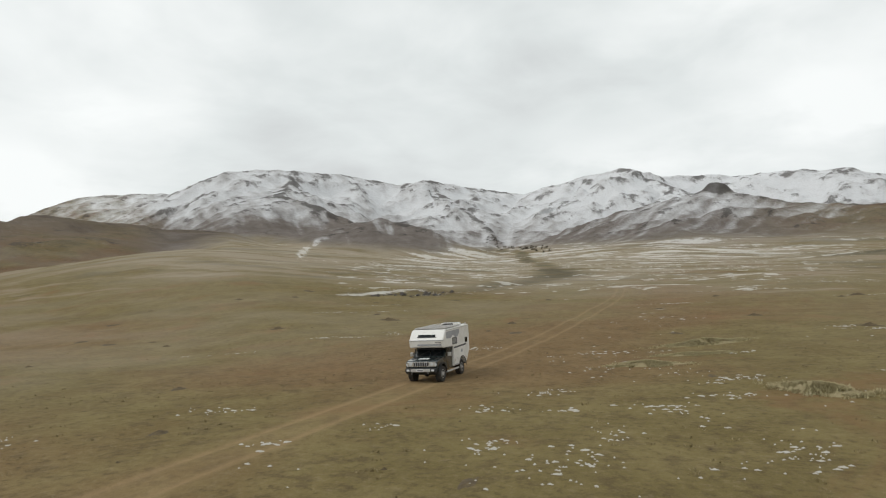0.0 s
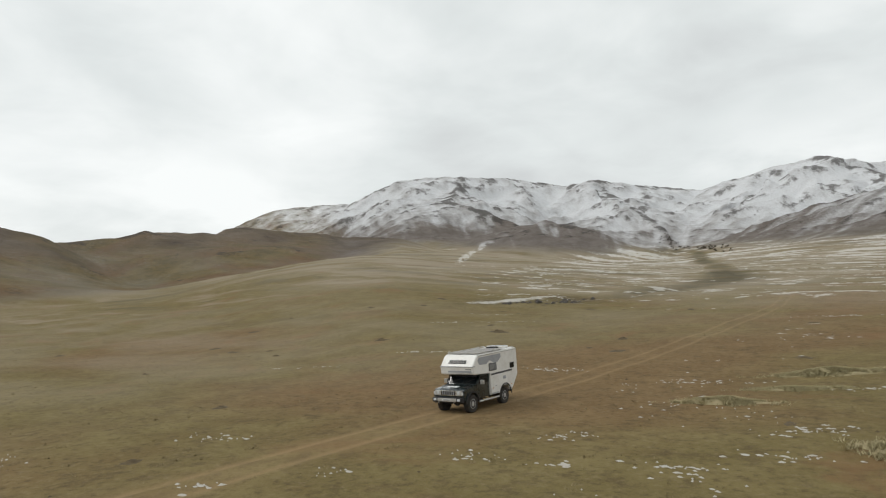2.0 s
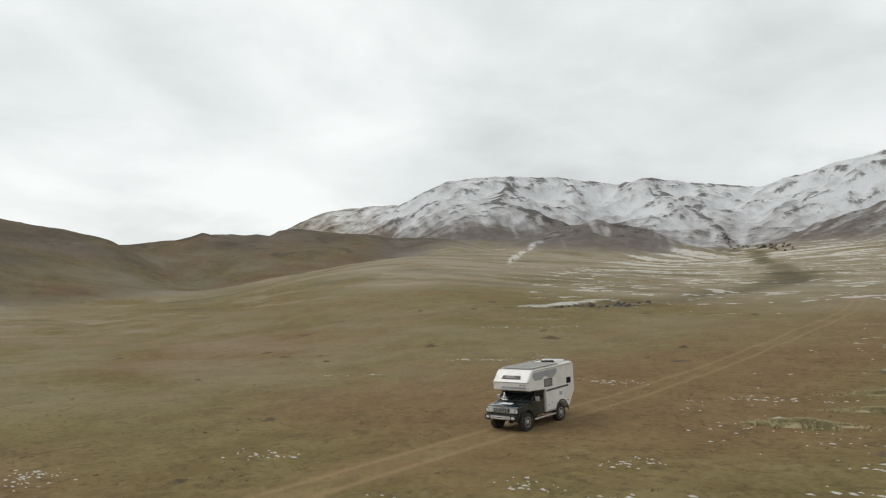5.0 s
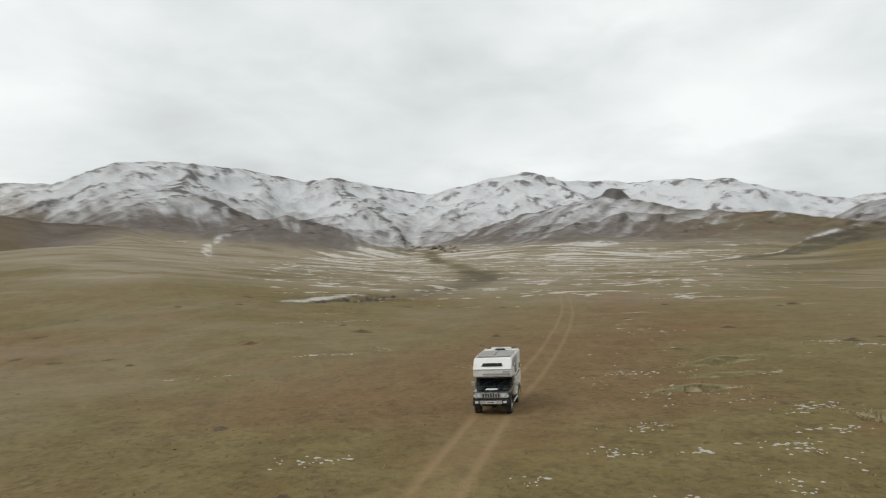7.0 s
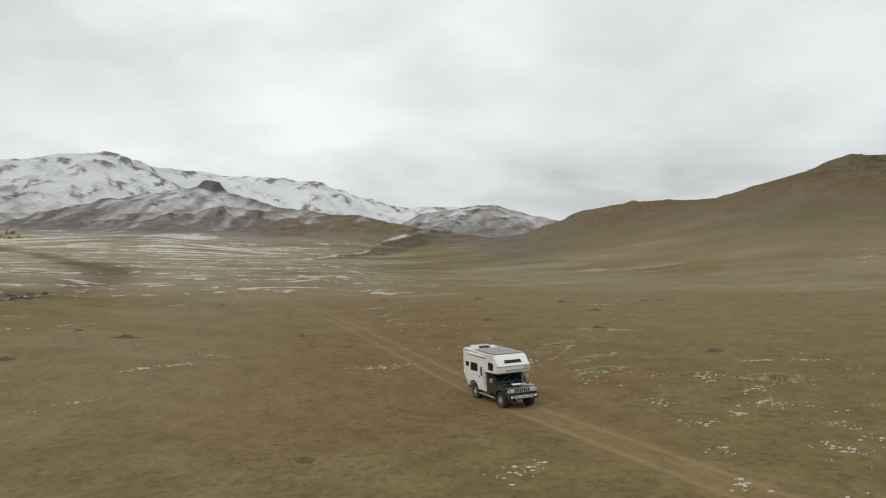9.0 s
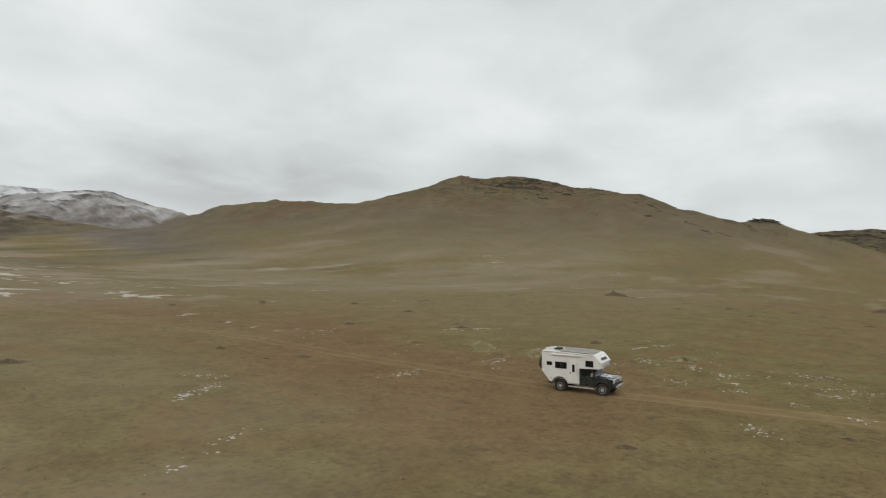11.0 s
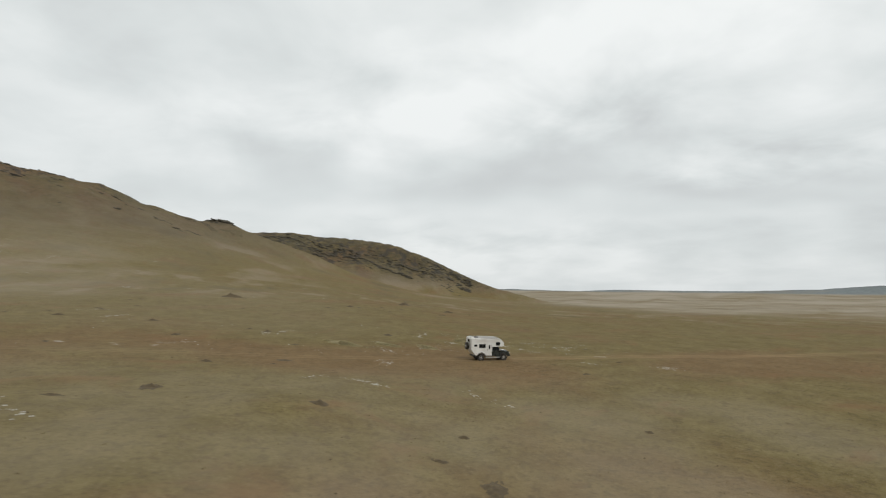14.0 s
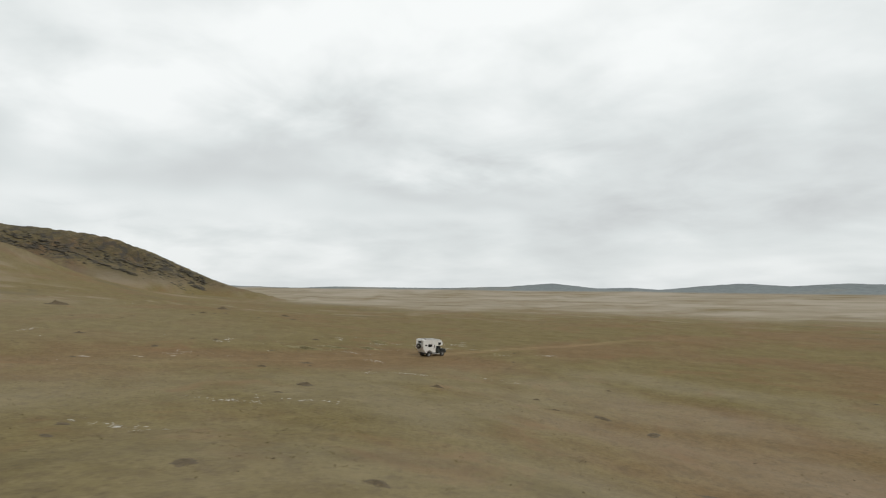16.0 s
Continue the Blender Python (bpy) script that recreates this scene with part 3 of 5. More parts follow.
    toe = np.interp(-a, [4.9, 12, 13.9, 18.7], [2.45, 3.12, 3.2, 4.5])
    under = smooth(el, toe - 0.12, toe + 0.05) * (1 - smooth(el, crest - 0.1, crest + 0.02)) * smooth(-a, 5, 11) * (1 - smooth(-a, 16.5, 19)) * np.clip(0.85 + 0.9 * fbm(a * 0.8, el * 3.5, 3, 135), 0, 1) * there
    # the dark fan of the stream where it leaves the valley
    lr = np.log(r + 1)
    bed = np.interp(lr, np.log([120, 180, 243, 500, 1280, 1770]), [17.0, 15.0, 14.4, 16.0, 18.6, 21.5]) + 0.7 * fbm(lr * 3, a * 0.05, 3, 104)
    spread = np.interp(lr, np.log([120, 180, 243, 500, 1280, 1770]), [4.5, 3.0, 1.6, 0.9, 0.6, 0.5])
    fan = np.exp(-np.abs((a - bed) / spread) ** 3) * smooth(r, 150, 250) * (1 - smooth(r, 1750, 1900)) * np.clip(0.75 + 0.8 * fbm(x / 45, y / 45, 4, 105), 0, 1)
    snow_flat = snow_flat - 0.8 * fan
    snow_flat, snow_hill = np.maximum(snow_flat, np.maximum(0.95 * gully, 1.0 * bank)), np.maximum(snow_hill, np.maximum(0.9 * gully, 0.75 * bank))
    drift = np.exp(-((x + 59 + 4 * perlin(y / 9, x / 30, 133)) / 3.6) ** 2) * smooth(y, 66, 74) * (1 - smooth(y, 104, 116))
    snow_flat = np.maximum(snow_flat, 0.8 * drift)
    snow_hill, snow_flat = np.clip(snow_hill, 0, 1.2), np.clip(np.maximum(0.9 * snow_flat, south), 0, 1)
    snow = hill * snow_hill + (1 - hill) * snow_flat
    crag = np.clip(0.25 * ridge_small + 0.30 * ridge_big + 1.0 * fbm(x / 60, y / 60, 5, 95, 0.7), 0, 1) * hill
    names = list(RIDGES)
    ribs = np.isin(owner, [names.index(q) for q in names if q.startswith("rib")] + [names.index("front_spur"), names.index("spur_back")])
    crag = np.clip(crag + 0.9 * ribs * smooth(near, 0.80, 0.97) * (0.55 + 0.9 * fbm(x / 45, y / 45, 4, 96, 0.6)), 0, 1.2)
    rocks = (owner == names.index("rocky_hill")) * 1.0 * smooth(near, 0.2, 0.5) + (owner == names.index("east_hill")) * 0.8 * smooth(near, 0.45, 0.75) * smooth(-a, 46, 51)
    crag = np.clip(crag * (1 - smooth(-a, 26, 34)) + rocks * np.clip(4.0 * (fbm(a * 0.9, el * 4.5, 4, 107, 0.65) - 0.02), 0, 1.3), 0, 1.3)
    tops = np.isin(owner, [names.index("main_range"), names.index("east_peak")]) * smooth(near, 0.86, 0.99)
    crag = np.clip(crag + 0.7 * tops * (0.1 + 1.2 * fbm(x / 90, y / 90, 4, 99, 0.6)), 0, 1.2)
    kx, ky = -1750 * math.sin(radians(1.7)), 1750 * math.cos(radians(1.7))
    tx, ty = -795 * math.sin(radians(-80.6)), 795 * math.cos(radians(-80.6))
    crag = np.maximum(crag, 0.9 * under)
    crag = np.maximum(crag, 1.6 * np.exp(-(((x - tx) / 20) ** 2 + ((y - ty) / 22) ** 2) ** 2))
    crag = np.maximum(crag, 2.2 * np.exp(-(((x - kx) / 38) ** 2 + ((y - ky) / 36) ** 2) ** 3))
    green = 0.5 + 0.5 * np.clip(fbm(x / 42, y / 42, 4, 61) * 1.7 + 0.8 * smooth(np.abs(x + 2), 4, 22) - 0.42 + 0.45 * smooth(y, 18, 70), -1, 1)
    band = 0.9 * fbm(el * 3.0 + 0.8 * fbm(a * 0.25, el, 3, 66), a * 0.12, 4, 64, 0.6) + 0.7 * fbm(x / 260, y / 260, 4, 67)
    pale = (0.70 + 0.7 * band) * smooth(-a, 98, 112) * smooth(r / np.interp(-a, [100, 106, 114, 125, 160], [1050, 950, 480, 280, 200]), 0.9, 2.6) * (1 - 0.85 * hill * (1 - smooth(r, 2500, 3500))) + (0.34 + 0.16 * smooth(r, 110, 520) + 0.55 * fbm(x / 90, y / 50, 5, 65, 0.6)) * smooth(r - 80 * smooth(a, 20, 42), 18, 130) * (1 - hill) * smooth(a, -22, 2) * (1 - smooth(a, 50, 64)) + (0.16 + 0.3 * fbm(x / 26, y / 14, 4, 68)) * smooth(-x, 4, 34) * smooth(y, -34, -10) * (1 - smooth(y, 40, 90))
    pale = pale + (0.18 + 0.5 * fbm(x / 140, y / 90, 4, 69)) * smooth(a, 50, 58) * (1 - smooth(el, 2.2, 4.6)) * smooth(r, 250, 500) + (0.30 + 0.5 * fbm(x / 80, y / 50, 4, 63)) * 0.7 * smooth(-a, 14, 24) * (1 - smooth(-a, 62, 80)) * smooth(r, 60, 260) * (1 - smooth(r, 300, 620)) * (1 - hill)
    pale = pale + 0.10 * smooth(x, 10, 40) * smooth(y, -5, 30) * (1 - smooth(r, 200, 300))
    fleck = (0.30 + 2.6 * np.clip(0.06 - fbm(x / 7, y / 7, 4, 7), 0, 0.6)) * smooth(a, -30, -4) * (1 - smooth(a, 34, 50)) * np.maximum(smooth(r, 60, 130), 0.7 * smooth(x, 2, 9) * smooth(y, -26, -8)) * (1 - smooth(r, 380, 600)) * np.clip(0.65 + 1.8 * fbm(x / 34, y / 26, 3, 103), 0, 1.3)
    tone = np.clip(1.8 * np.where(r < 320, fbm(x / 62, y / 17, 5, 101, 0.58), fbm(x / 170, y / 90, 5, 102, 0.6)), -1, 1) * smooth(r, 90, 200) * (0.45 + 0.55 * smooth(a, -32, -10)) * (1 - 0.4 * smooth(a, 45, 58))
    tone = np.clip(tone - 1.1 * fan - under, -1, 1)
    fleck = fleck * (1 - fan)
    olive = hill * np.maximum(np.maximum(smooth(-a, 24, 34), 0.75 * knob * smooth(-a, -3, 10)), smooth(a, 49, 54))
    umber = hill * (owner == names.index("brown_hills")) * smooth(el + 1.5 * fbm(x / 210, y / 210, 3, 110), 3.0 - 1.6 * smooth(a, 55, 75), 5.0 - 1.0 * smooth(a, 55, 75)) * np.clip(0.8 + 0.9 * fbm(x / 160, y / 160, 4, 109), 0, 1)
    # how much painted haze colour the farthest hills take
    far_haze = (owner == names.index("far_hills")) * smooth(best, 1, 10) * np.clip(0.9 + 0.7 * fbm(x / 420, y / 420, 3, 113) + 0.3 * smooth(-a, 130, 142), 0, 1)
    # share of the dark colour; along the ditch it includes painted shade
    dark_ground = np.clip(under * (0.9 + 0.8 * fbm(a * 1.4, el * 3, 3, 118)) + 0.3 * fan + 0.75 * ditch(x, y, 0.9 + 1.5 * smooth(y, 60, 90)) * (1 - smooth(r, 330, 480)), 0, 1)
    heath = hill * ((owner == names.index("rocky_hill")) * 0.8 * smooth(near + 0.35 * fbm(x / 60, y / 60, 4, 134), 0.2, 0.75) + (owner == names.index("east_hill")) * 0.3 * smooth(near, 0.45, 0.8) * smooth(-a, 44, 52))
    # straw-coloured and dark lines in the turf north of the track
    for (ax, ay), (bx, by), wide, straw in [((150, 262), (222, 256), 8, 0.75), ((62, 147), (104, 176), 5, 0.75), ((20, 90), (33, 98), 2.4, 0.6), ((180, 360), (204, 338), 9, -0.8), ((19, 108), (32, 113), 2.2, -0.7)]:
        ux, uy = bx - ax, by - ay
        t = np.clip(((x - ax) * ux + (y - ay) * uy) / (ux * ux + uy * uy), 0, 1)
        off = np.hypot(x - ax - t * ux, y - ay - t * uy) * (1 + 0.9 * perlin(x / 9, y / 9, 136))
        mark = np.exp(-(off / wide) ** 2) * np.clip(0.6 + 1.2 * perlin(x / 14, y / 14, 137), 0, 1)
        pale = pale + max(straw, 0) * mark
        dark_ground = np.clip(dark_ground + max(-straw, 0) * mark, 0, 1)
    for name, data in (("snow", snow), ("hill", hill), ("green", green), ("track", track_mask(x, y)), ("pale", np.clip(pale * (1 - fan), 0, 1)), ("crag", crag), ("olive", olive), ("tone", tone), ("fleck", fleck), ("umber", umber), ("far_haze", far_haze), ("heath", heath), ("dark_ground", dark_ground)):
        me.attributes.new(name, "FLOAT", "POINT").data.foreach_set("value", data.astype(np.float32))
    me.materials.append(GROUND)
    return tagged(new("ground", me), "dry brown steppe rising to snow-dusted bare mountains", "ground", kind="structure")


land()


def ground_z(x, y):
    return float(height(x, y)[0][0])


# ---- building blocks ----


def part(name, bm, material, parent, label="", smooth_faces=False, kind=""):
    """Links a bmesh as one mesh object under a thing or a part."""
    me = bpy.data.meshes.new(name)
    bmesh.ops.recalc_face_normals(bm, faces=bm.faces)
    bm.to_mesh(me)
    bm.free()
    me.materials.append(material)
    if smooth_faces:
        me.polygons.foreach_set("use_smooth", np.ones(len(me.polygons), bool))
    ob = new(name, me)
    ob.parent = parent
    return tagged(ob, label, kind=kind)


def box(lo, hi, bevel=0.01, bm=None):
    bm = bm or bmesh.new()
    c, s = [(a + b) / 2 for a, b in zip(lo, hi)], [b - a for a, b in zip(lo, hi)]
    made = bmesh.ops.create_cube(bm, size=1, matrix=Matrix.Translation(c) @ Matrix.Diagonal((*s, 1)))
    if bevel:
        edges = list({e for v in made["verts"] for e in v.link_edges})
        bmesh.ops.bevel(bm, geom=edges, offset=min(bevel, min(s) * 0.4), segments=2, affect="EDGES", profile=0.6)
    return bm


def prism(profile, y0, y1, bevel=0.0, bm=None, segments=2):
    """A side outline (x, z), drawn out from y0 to y1; the rims of its flanks are rounded."""
    bm = bm or bmesh.new()
    a = [bm.verts.new((x, y0, z)) for x, z in profile]
    b = [bm.verts.new((x, y1, z)) for x, z in profile]
    f0, f1 = bm.faces.new(a), bm.faces.new(b[::-1])
    k = len(profile)
    for i in range(k):
        bm.faces.new((a[i], b[i], b[(i + 1) % k], a[(i + 1) % k]))
    if bevel:
        bmesh.ops.bevel(bm, geom=list(set(f0.edges) | set(f1.edges)), offset=bevel, segments=segments, affect="EDGES", clamp_overlap=True)
    return bm


def lathe(rings, axis_y, centre, segments=40, bm=None):
    """Turns (radius, y) rings about an axis along y through the centre (x, z); closes the ends."""
    bm = bm or bmesh.new()
    loops = []
    for rad, yy in rings:
        loops.append([bm.verts.new((centre[0] + rad * math.cos(t * math.tau / segments), axis_y + yy, centre[1] + rad * math.sin(t * math.tau / segments))) for t in range(segments)])
    for p, q in zip(loops, loops[1:]):
        for i in range(segments):
            bm.faces.new((p[i], p[(i + 1) % segments], q[(i + 1) % segments], q[i]))
    bm.faces.new(loops[0])
    bm.faces.new(loops[-1][::-1])
    return bm


def tube(points, radius, segments=8, bm=None):
    bm = bm or bmesh.new()
    pts = [Vector(p) for p in points]
    loops = []
    for i, p in enumerate(pts):
        way = (pts[min(i + 1, len(pts) - 1)] - pts[max(i - 1, 0)]).normalized()
        side = way.cross(Vector((0, 0, 1)) if abs(way.z) < 0.9 else Vector((1, 0, 0))).normalized()
        lift = side.cross(way)
        loops.append([bm.verts.new(p + radius * (math.cos(k * math.tau / segments) * side + math.sin(k * math.tau / segments) * lift)) for k in range(segments)])
    for p, q in zip(loops, loops[1:]):
        for i in range(segments):
            bm.faces.new((p[i], p[(i + 1) % segments], q[(i + 1) % segments], q[i]))
    bm.faces.new(loops[0])
    bm.faces.new(loops[-1][::-1])
    return bm


def arch(cx, cz, rad, n=10):
    """Points over a wheel, from behind to ahead."""
    return [(cx - rad * math.cos(math.pi * (i + 0.0) / n), cz + rad * math.sin(math.pi * i / n)) for i in range(n + 1)]


def panel(x0, x1, z0, z1, y, side, thick=0.02, bevel=0.006):
    """A flat plate on a flank: side 1 is the vehicle's left."""
    return box((x0, min(y, y + side * thick), z0), (x1, max(y, y + side * thick), z1), bevel)


# ---- the camper truck: x ahead, y to its left ----


def camper_truck():
    truck = new("camper_truck")
    tagged(truck, "dark green off-road pickup with white camper body on dirt track", "truck")
    WX, WZ, WR = 1.65, 0.47, 0.47

    # chassis
    bm = box((-2.6, -0.42, 0.52), (2.2, -0.30, 0.68), 0.01)
    box((-2.6, 0.30, 0.52), (2.2, 0.42, 0.68), 0.01, bm)
    for x in (-2.5, -0.8, 0.4, 2.1):
        box((x - 0.06, -0.40, 0.54), (x + 0.06, 0.40, 0.66), 0.01, bm)
    part("chassis", bm, BLACK, truck, "dark steel ladder chassis")
    for x in (-WX, WX):
        bm = tube([(x, -0.75, WZ), (x, 0.75, WZ)], 0.07, 10)
        bmesh.ops.create_uvsphere(bm, u_segments=12, v_segments=8, radius=0.17, matrix=pose(x, 0, WZ))
        part("axle", bm, BLACK, truck)

    # cab: hood, flanks and cabin in one shell
    outline = [(-0.10, 0.66)] + [(1.05, 0.66)] + arch(WX, WZ + 0.05, 0.57)[0:] + [(2.24, 0.70), (2.40, 0.74), (2.44, 0.95), (2.42, 1.22), (2.30, 1.30), (1.10, 1.40), (0.78, 1.90), (0.60, 1.93), (-0.10, 1.93)]
    outline = [p for p in outline if p[1] >= 0.62]
    part("cab", prism(outline, -1.0, 1.0, 0.035), PAINT, truck, "dark green painted cab and hood")
    part("hood_panel", prism([(1.20, 1.385), (2.26, 1.300), (2.30, 1.325), (1.24, 1.425)], -0.62, 0.62, 0.02), PAINT, truck)
    part("hood_sticker", prism([(1.75, 1.386), (2.08, 1.360), (2.08, 1.366), (1.75, 1.392)], -0.36, 0.30), STICKER, truck, "white sheet stuck on the hood")
    for y in (-0.72, 0.72):
        part("hood_vent", prism([(1.45, 1.375), (1.95, 1.335), (1.95, 1.35), (1.45, 1.40)], y - 0.1, y + 0.1, 0.006), BLACK, truck)
    # windscreen: two panes and a middle post
    for y0, y1 in ((-0.86, -0.03), (0.03, 0.86)):
        part("windscreen", prism([(1.075, 1.445), (1.095, 1.455), (0.815, 1.875), (0.80, 1.865)], y0, y1, 0.004), GLASS, truck, "tinted flat windscreen pane")
    for y0, y1 in ((-0.75, -0.15), (0.15, 0.75)):
        bm = tube([(1.12, y0 + 0.1, 1.46), (1.04, (y0 + y1) / 2, 1.60), (0.98, y1, 1.69)], 0.012, 6)
        part("wiper", bm, BLACK, truck)
    part("sun_visor", prism([(0.80, 1.88), (1.02, 1.82), (1.02, 1.84), (0.80, 1.92)], -0.9, 0.9, 0.005), BLACK, truck)
    # front: grille with slots, lamps, bumper
    part("grille_surround", prism([(2.42, 0.98), (2.475, 0.98), (2.465, 1.24), (2.41, 1.25)], -0.92, 0.92, 0.012), CHROME, truck, "bright grille surround")
    grille = part("grille", box((2.455, -0.46, 1.01), (2.485, 0.46, 1.21), 0.008), BLACK, truck)
    for k in range(6):
        y = -0.35 + k * 0.14
        part("grille_bar", box((2.475, y - 0.022, 1.015), (2.497, y + 0.022, 1.205), 0.006), GREYPANEL, grille)
    for s in (-1, 1):
        lamp = part("headlight", lathe([(0.10, 0.0), (0.10, 0.05), (0.08, 0.07)], 0, (0, 0), 20), LAMP, truck, "round headlight behind clear lens")
        lamp.matrix_basis = pose(2.43, s * 0.68, 1.11, 0, 0, -90)
        part("headlight_housing", box((2.455, s * 0.68 - 0.17, 0.985), (2.483, s * 0.68 + 0.17, 1.235), 0.02), STEEL, truck)
        part("turn_signal", box((2.45, s * 0.92 - 0.05, 1.03), (2.49, s * 0.92 + 0.05, 1.17), 0.01), LAMP, truck, "pale turn signal")
    bumper = part("front_bumper", prism([(2.36, 0.62), (2.60, 0.64), (2.64, 0.72), (2.62, 0.88), (2.38, 0.90)], -0.98, 0.98, 0.03), BLACK, truck, "dark steel front bumper")
    part("bumper_plate", prism([(2.625, 0.68), (2.655, 0.70), (2.645, 0.86), (2.61, 0.87)], -0.62, 0.62, 0.01), STEEL, bumper, "bright metal bumper plate")
    part("number_plate", box((2.655, -0.26, 0.72), (2.667, 0.26, 0.83), 0.003), STICKER, bumper)
    part("plate_bar", box((2.667, -0.2, 0.75), (2.670, 0.2, 0.80), 0), INK, bumper)
    for s in (-1, 1):
        part("fog_lamp", box((2.62, s * 0.78 - 0.09, 0.72), (2.66, s * 0.78 + 0.09, 0.84), 0.015), LAMP, bumper)
        part("tow_hook", tube([(2.60, s * 0.5, 0.66), (2.70, s * 0.5, 0.66), (2.72, s * 0.5, 0.62), (2.66, s * 0.5, 0.60)], 0.016), STEEL, bumper)
    # flanks of the cab
    for s in (-1, 1):
        door = part("cab_door", panel(0.02, 0.98, 0.74, 1.40, s * 1.0, s, 0.012, 0.01), PAINT, truck, "dark green cab door")
        part("door_handle", panel(0.10, 0.26, 1.22, 1.26, s * 1.012, s, 0.03, 0.008), BLACK, door)
        bm = prism([(0.04, 1.43), (0.98, 1.43), (0.76, 1.86), (0.04, 1.86)], s * 1.0, s * 1.010)
        part("cab_window", bm, GLASS, door, "tinted side window")
        part("fender_flare", prism(arch(WX, WZ + 0.05, 0.64) + arch(WX, WZ + 0.05, 0.565)[::-1], min(s * 0.99, s * 1.07), max(s * 0.99, s * 1.07), 0.012), BLACK, truck)
        arm = part("mirror", box((0.88, min(s * 1.12, s * 1.34), 1.42), (1.0, max(s * 1.12, s * 1.34), 1.66), 0.03), STEEL, truck, "large pale door mirror")
        part("mirror_arm", tube([(0.94, s * 0.99, 1.46), (0.94, s * 1.16, 1.48)], 0.02), BLACK, arm)
        step = part("side_step", tube([(-1.02, s * 1.04, 0.50), (1.05, s * 1.04, 0.50)], 0.055, 10), STEEL, truck, "bright tubular side step")
        for x in (-0.8, 0.0, 0.8):
            part("step_bracket", tube([(x, s * 0.45, 0.58), (x, s * 1.02, 0.50)], 0.022, 6), BLACK, step)
        part("snorkel" if s < 0 else "aerial", tube([(1.25, s * 1.03, 1.28), (1.06, s * 1.03, 1.45), (0.84, s * 1.03, 1.88)], 0.035 if s < 0 else 0.012, 8), BLACK, truck)

    # wheels
    def wheel(name, parent, m):
        hub = part(name, lathe([(0.05, -0.02), (0.065, 0.05), (0.045, 0.09)], 0.12, (0, 0), 16), STEEL, parent, "off-road wheel with worn tyre")
        prof = [(0.25, -0.15), (0.38, -0.165), (0.45, -0.15), (WR, -0.12), (WR, 0.12), (0.45, 0.15), (0.38, 0.165), (0.25, 0.15)]
        bm = lathe(prof, 0, (0, 0), 40)
        for k in range(40):
            t = (k + 0.5) * math.tau / 40
            q = pose(0, 0, 0, 0, math.degrees(-t), 0)
            for yy in (-0.085, 0.085):
                bmesh.ops.create_cube(bm, size=1, matrix=q @ Matrix.Translation((WR - 0.004, yy + (0.03 if k % 2 else -0.03), 0)) @ Matrix.Diagonal((0.024, 0.085, 0.042, 1)))
        part("tyre", bm, RUBBER, hub)
        bm = lathe([(0.26, -0.14), (0.258, 0.158), (0.240, 0.166), (0.225, 0.138), (0.15, 0.142), (0.10, 0.170), (0.05, 0.172)], 0, (0, 0), 32)
        rim = part("rim", bm, RIM, hub, "pale alloy rim")
        hub.matrix_basis = m
        return hub

    for x in (-WX, WX):
        for s in (-1, 1):
            wheel("wheel", truck, pose(x, s * 0.87, WZ, 0, 0, 0 if s > 0 else 180))

    # camper body
    B = 1.10
    shell_line = [(-3.14, 1.52), (-2.52, 0.78), (-2.30, 0.72)] + arch(-WX, WZ + 0.04, 0.62)[0:] + [(-1.02, 0.70), (-0.13, 0.70), (-0.13, 1.96), (1.40, 1.96), (1.58, 2.03), (1.63, 2.42), (1.16, 2.96), (1.02, 3.02), (-3.04, 3.10), (-3.14, 3.02)]
    shell_line = [p for p in shell_line if p[1] >= 0.66]
    body = part("camper_body", prism(shell_line, -B, B, 0.045, None, 3), WHITE, truck, "white composite camper body with overcab bed")
    part("overcab_trim", box((1.40, -B - 0.008, 2.405), (1.655, B + 0.008, 2.440), 0.012), GREYPANEL, body, "grey trim line round the overcab nose")
    part("nose_band", prism([(1.615, 2.10), (1.622, 2.10), (1.632, 2.20), (1.625, 2.20)], -0.55, 1.0), GREYPANEL, body, "faint printed band")
    nose = part("nose_window", prism([(1.505, 2.600), (1.525, 2.615), (1.405, 2.753), (1.385, 2.738)], -0.56, 0.56, 0.01), GLASS, body, "dark slit window in the sloping nose")
    part("window_frame", prism([(1.512, 2.585), (1.522, 2.594), (1.502, 2.617), (1.492, 2.608)], -0.62, 0.62, 0.003), BLACK, nose)
    for k in range(3):
        part("printed_mark", box((1.612, 0.62 + 0.13 * k, 2.255), (1.632, 0.70 + 0.13 * k, 2.305), 0), INK, body)
    # corner strips
    for s in (-1, 1):
        y0, y1 = sorted((s * (B - 0.005), s * (B + 0.012)))
        part("roof_edge_strip", prism([(-3.10, 3.00), (1.04, 2.93), (1.04, 2.965), (-3.10, 3.035)], y0, y1, 0.004), STEEL, body, "thin metal strip along the roof edge")
        part("wheel_arch_lip", prism(arch(-WX, WZ + 0.04, 0.675) + arch(-WX, WZ + 0.04, 0.612)[::-1], min(s * B, s * (B + 0.03)), max(s * B, s * (B + 0.03)), 0.006), BLACK, body)
        part("skirt_strip", panel(-0.92, -0.20, 0.73, 0.79, s * B, s, 0.014), GREYPANEL, body)
        for x in (-2.35, -0.35):
            part("marker_lamp", panel(x - 0.05, x + 0.05, 1.02, 1.06, s * B, s, 0.016, 0.004), AMBER, body)

    def window(x0, x1, z0, z1, s, glass, label):
        fr = part("window", panel(x0, x1, z0, z1, s * B, s, 0.022, 0.012), BLACK, body, label)
        part("pane", panel(x0 + 0.035, x1 - 0.035, z0 + 0.035, z1 - 0.035, s * (B + 0.022), s, 0.006, 0.003), glass, fr)
        return fr

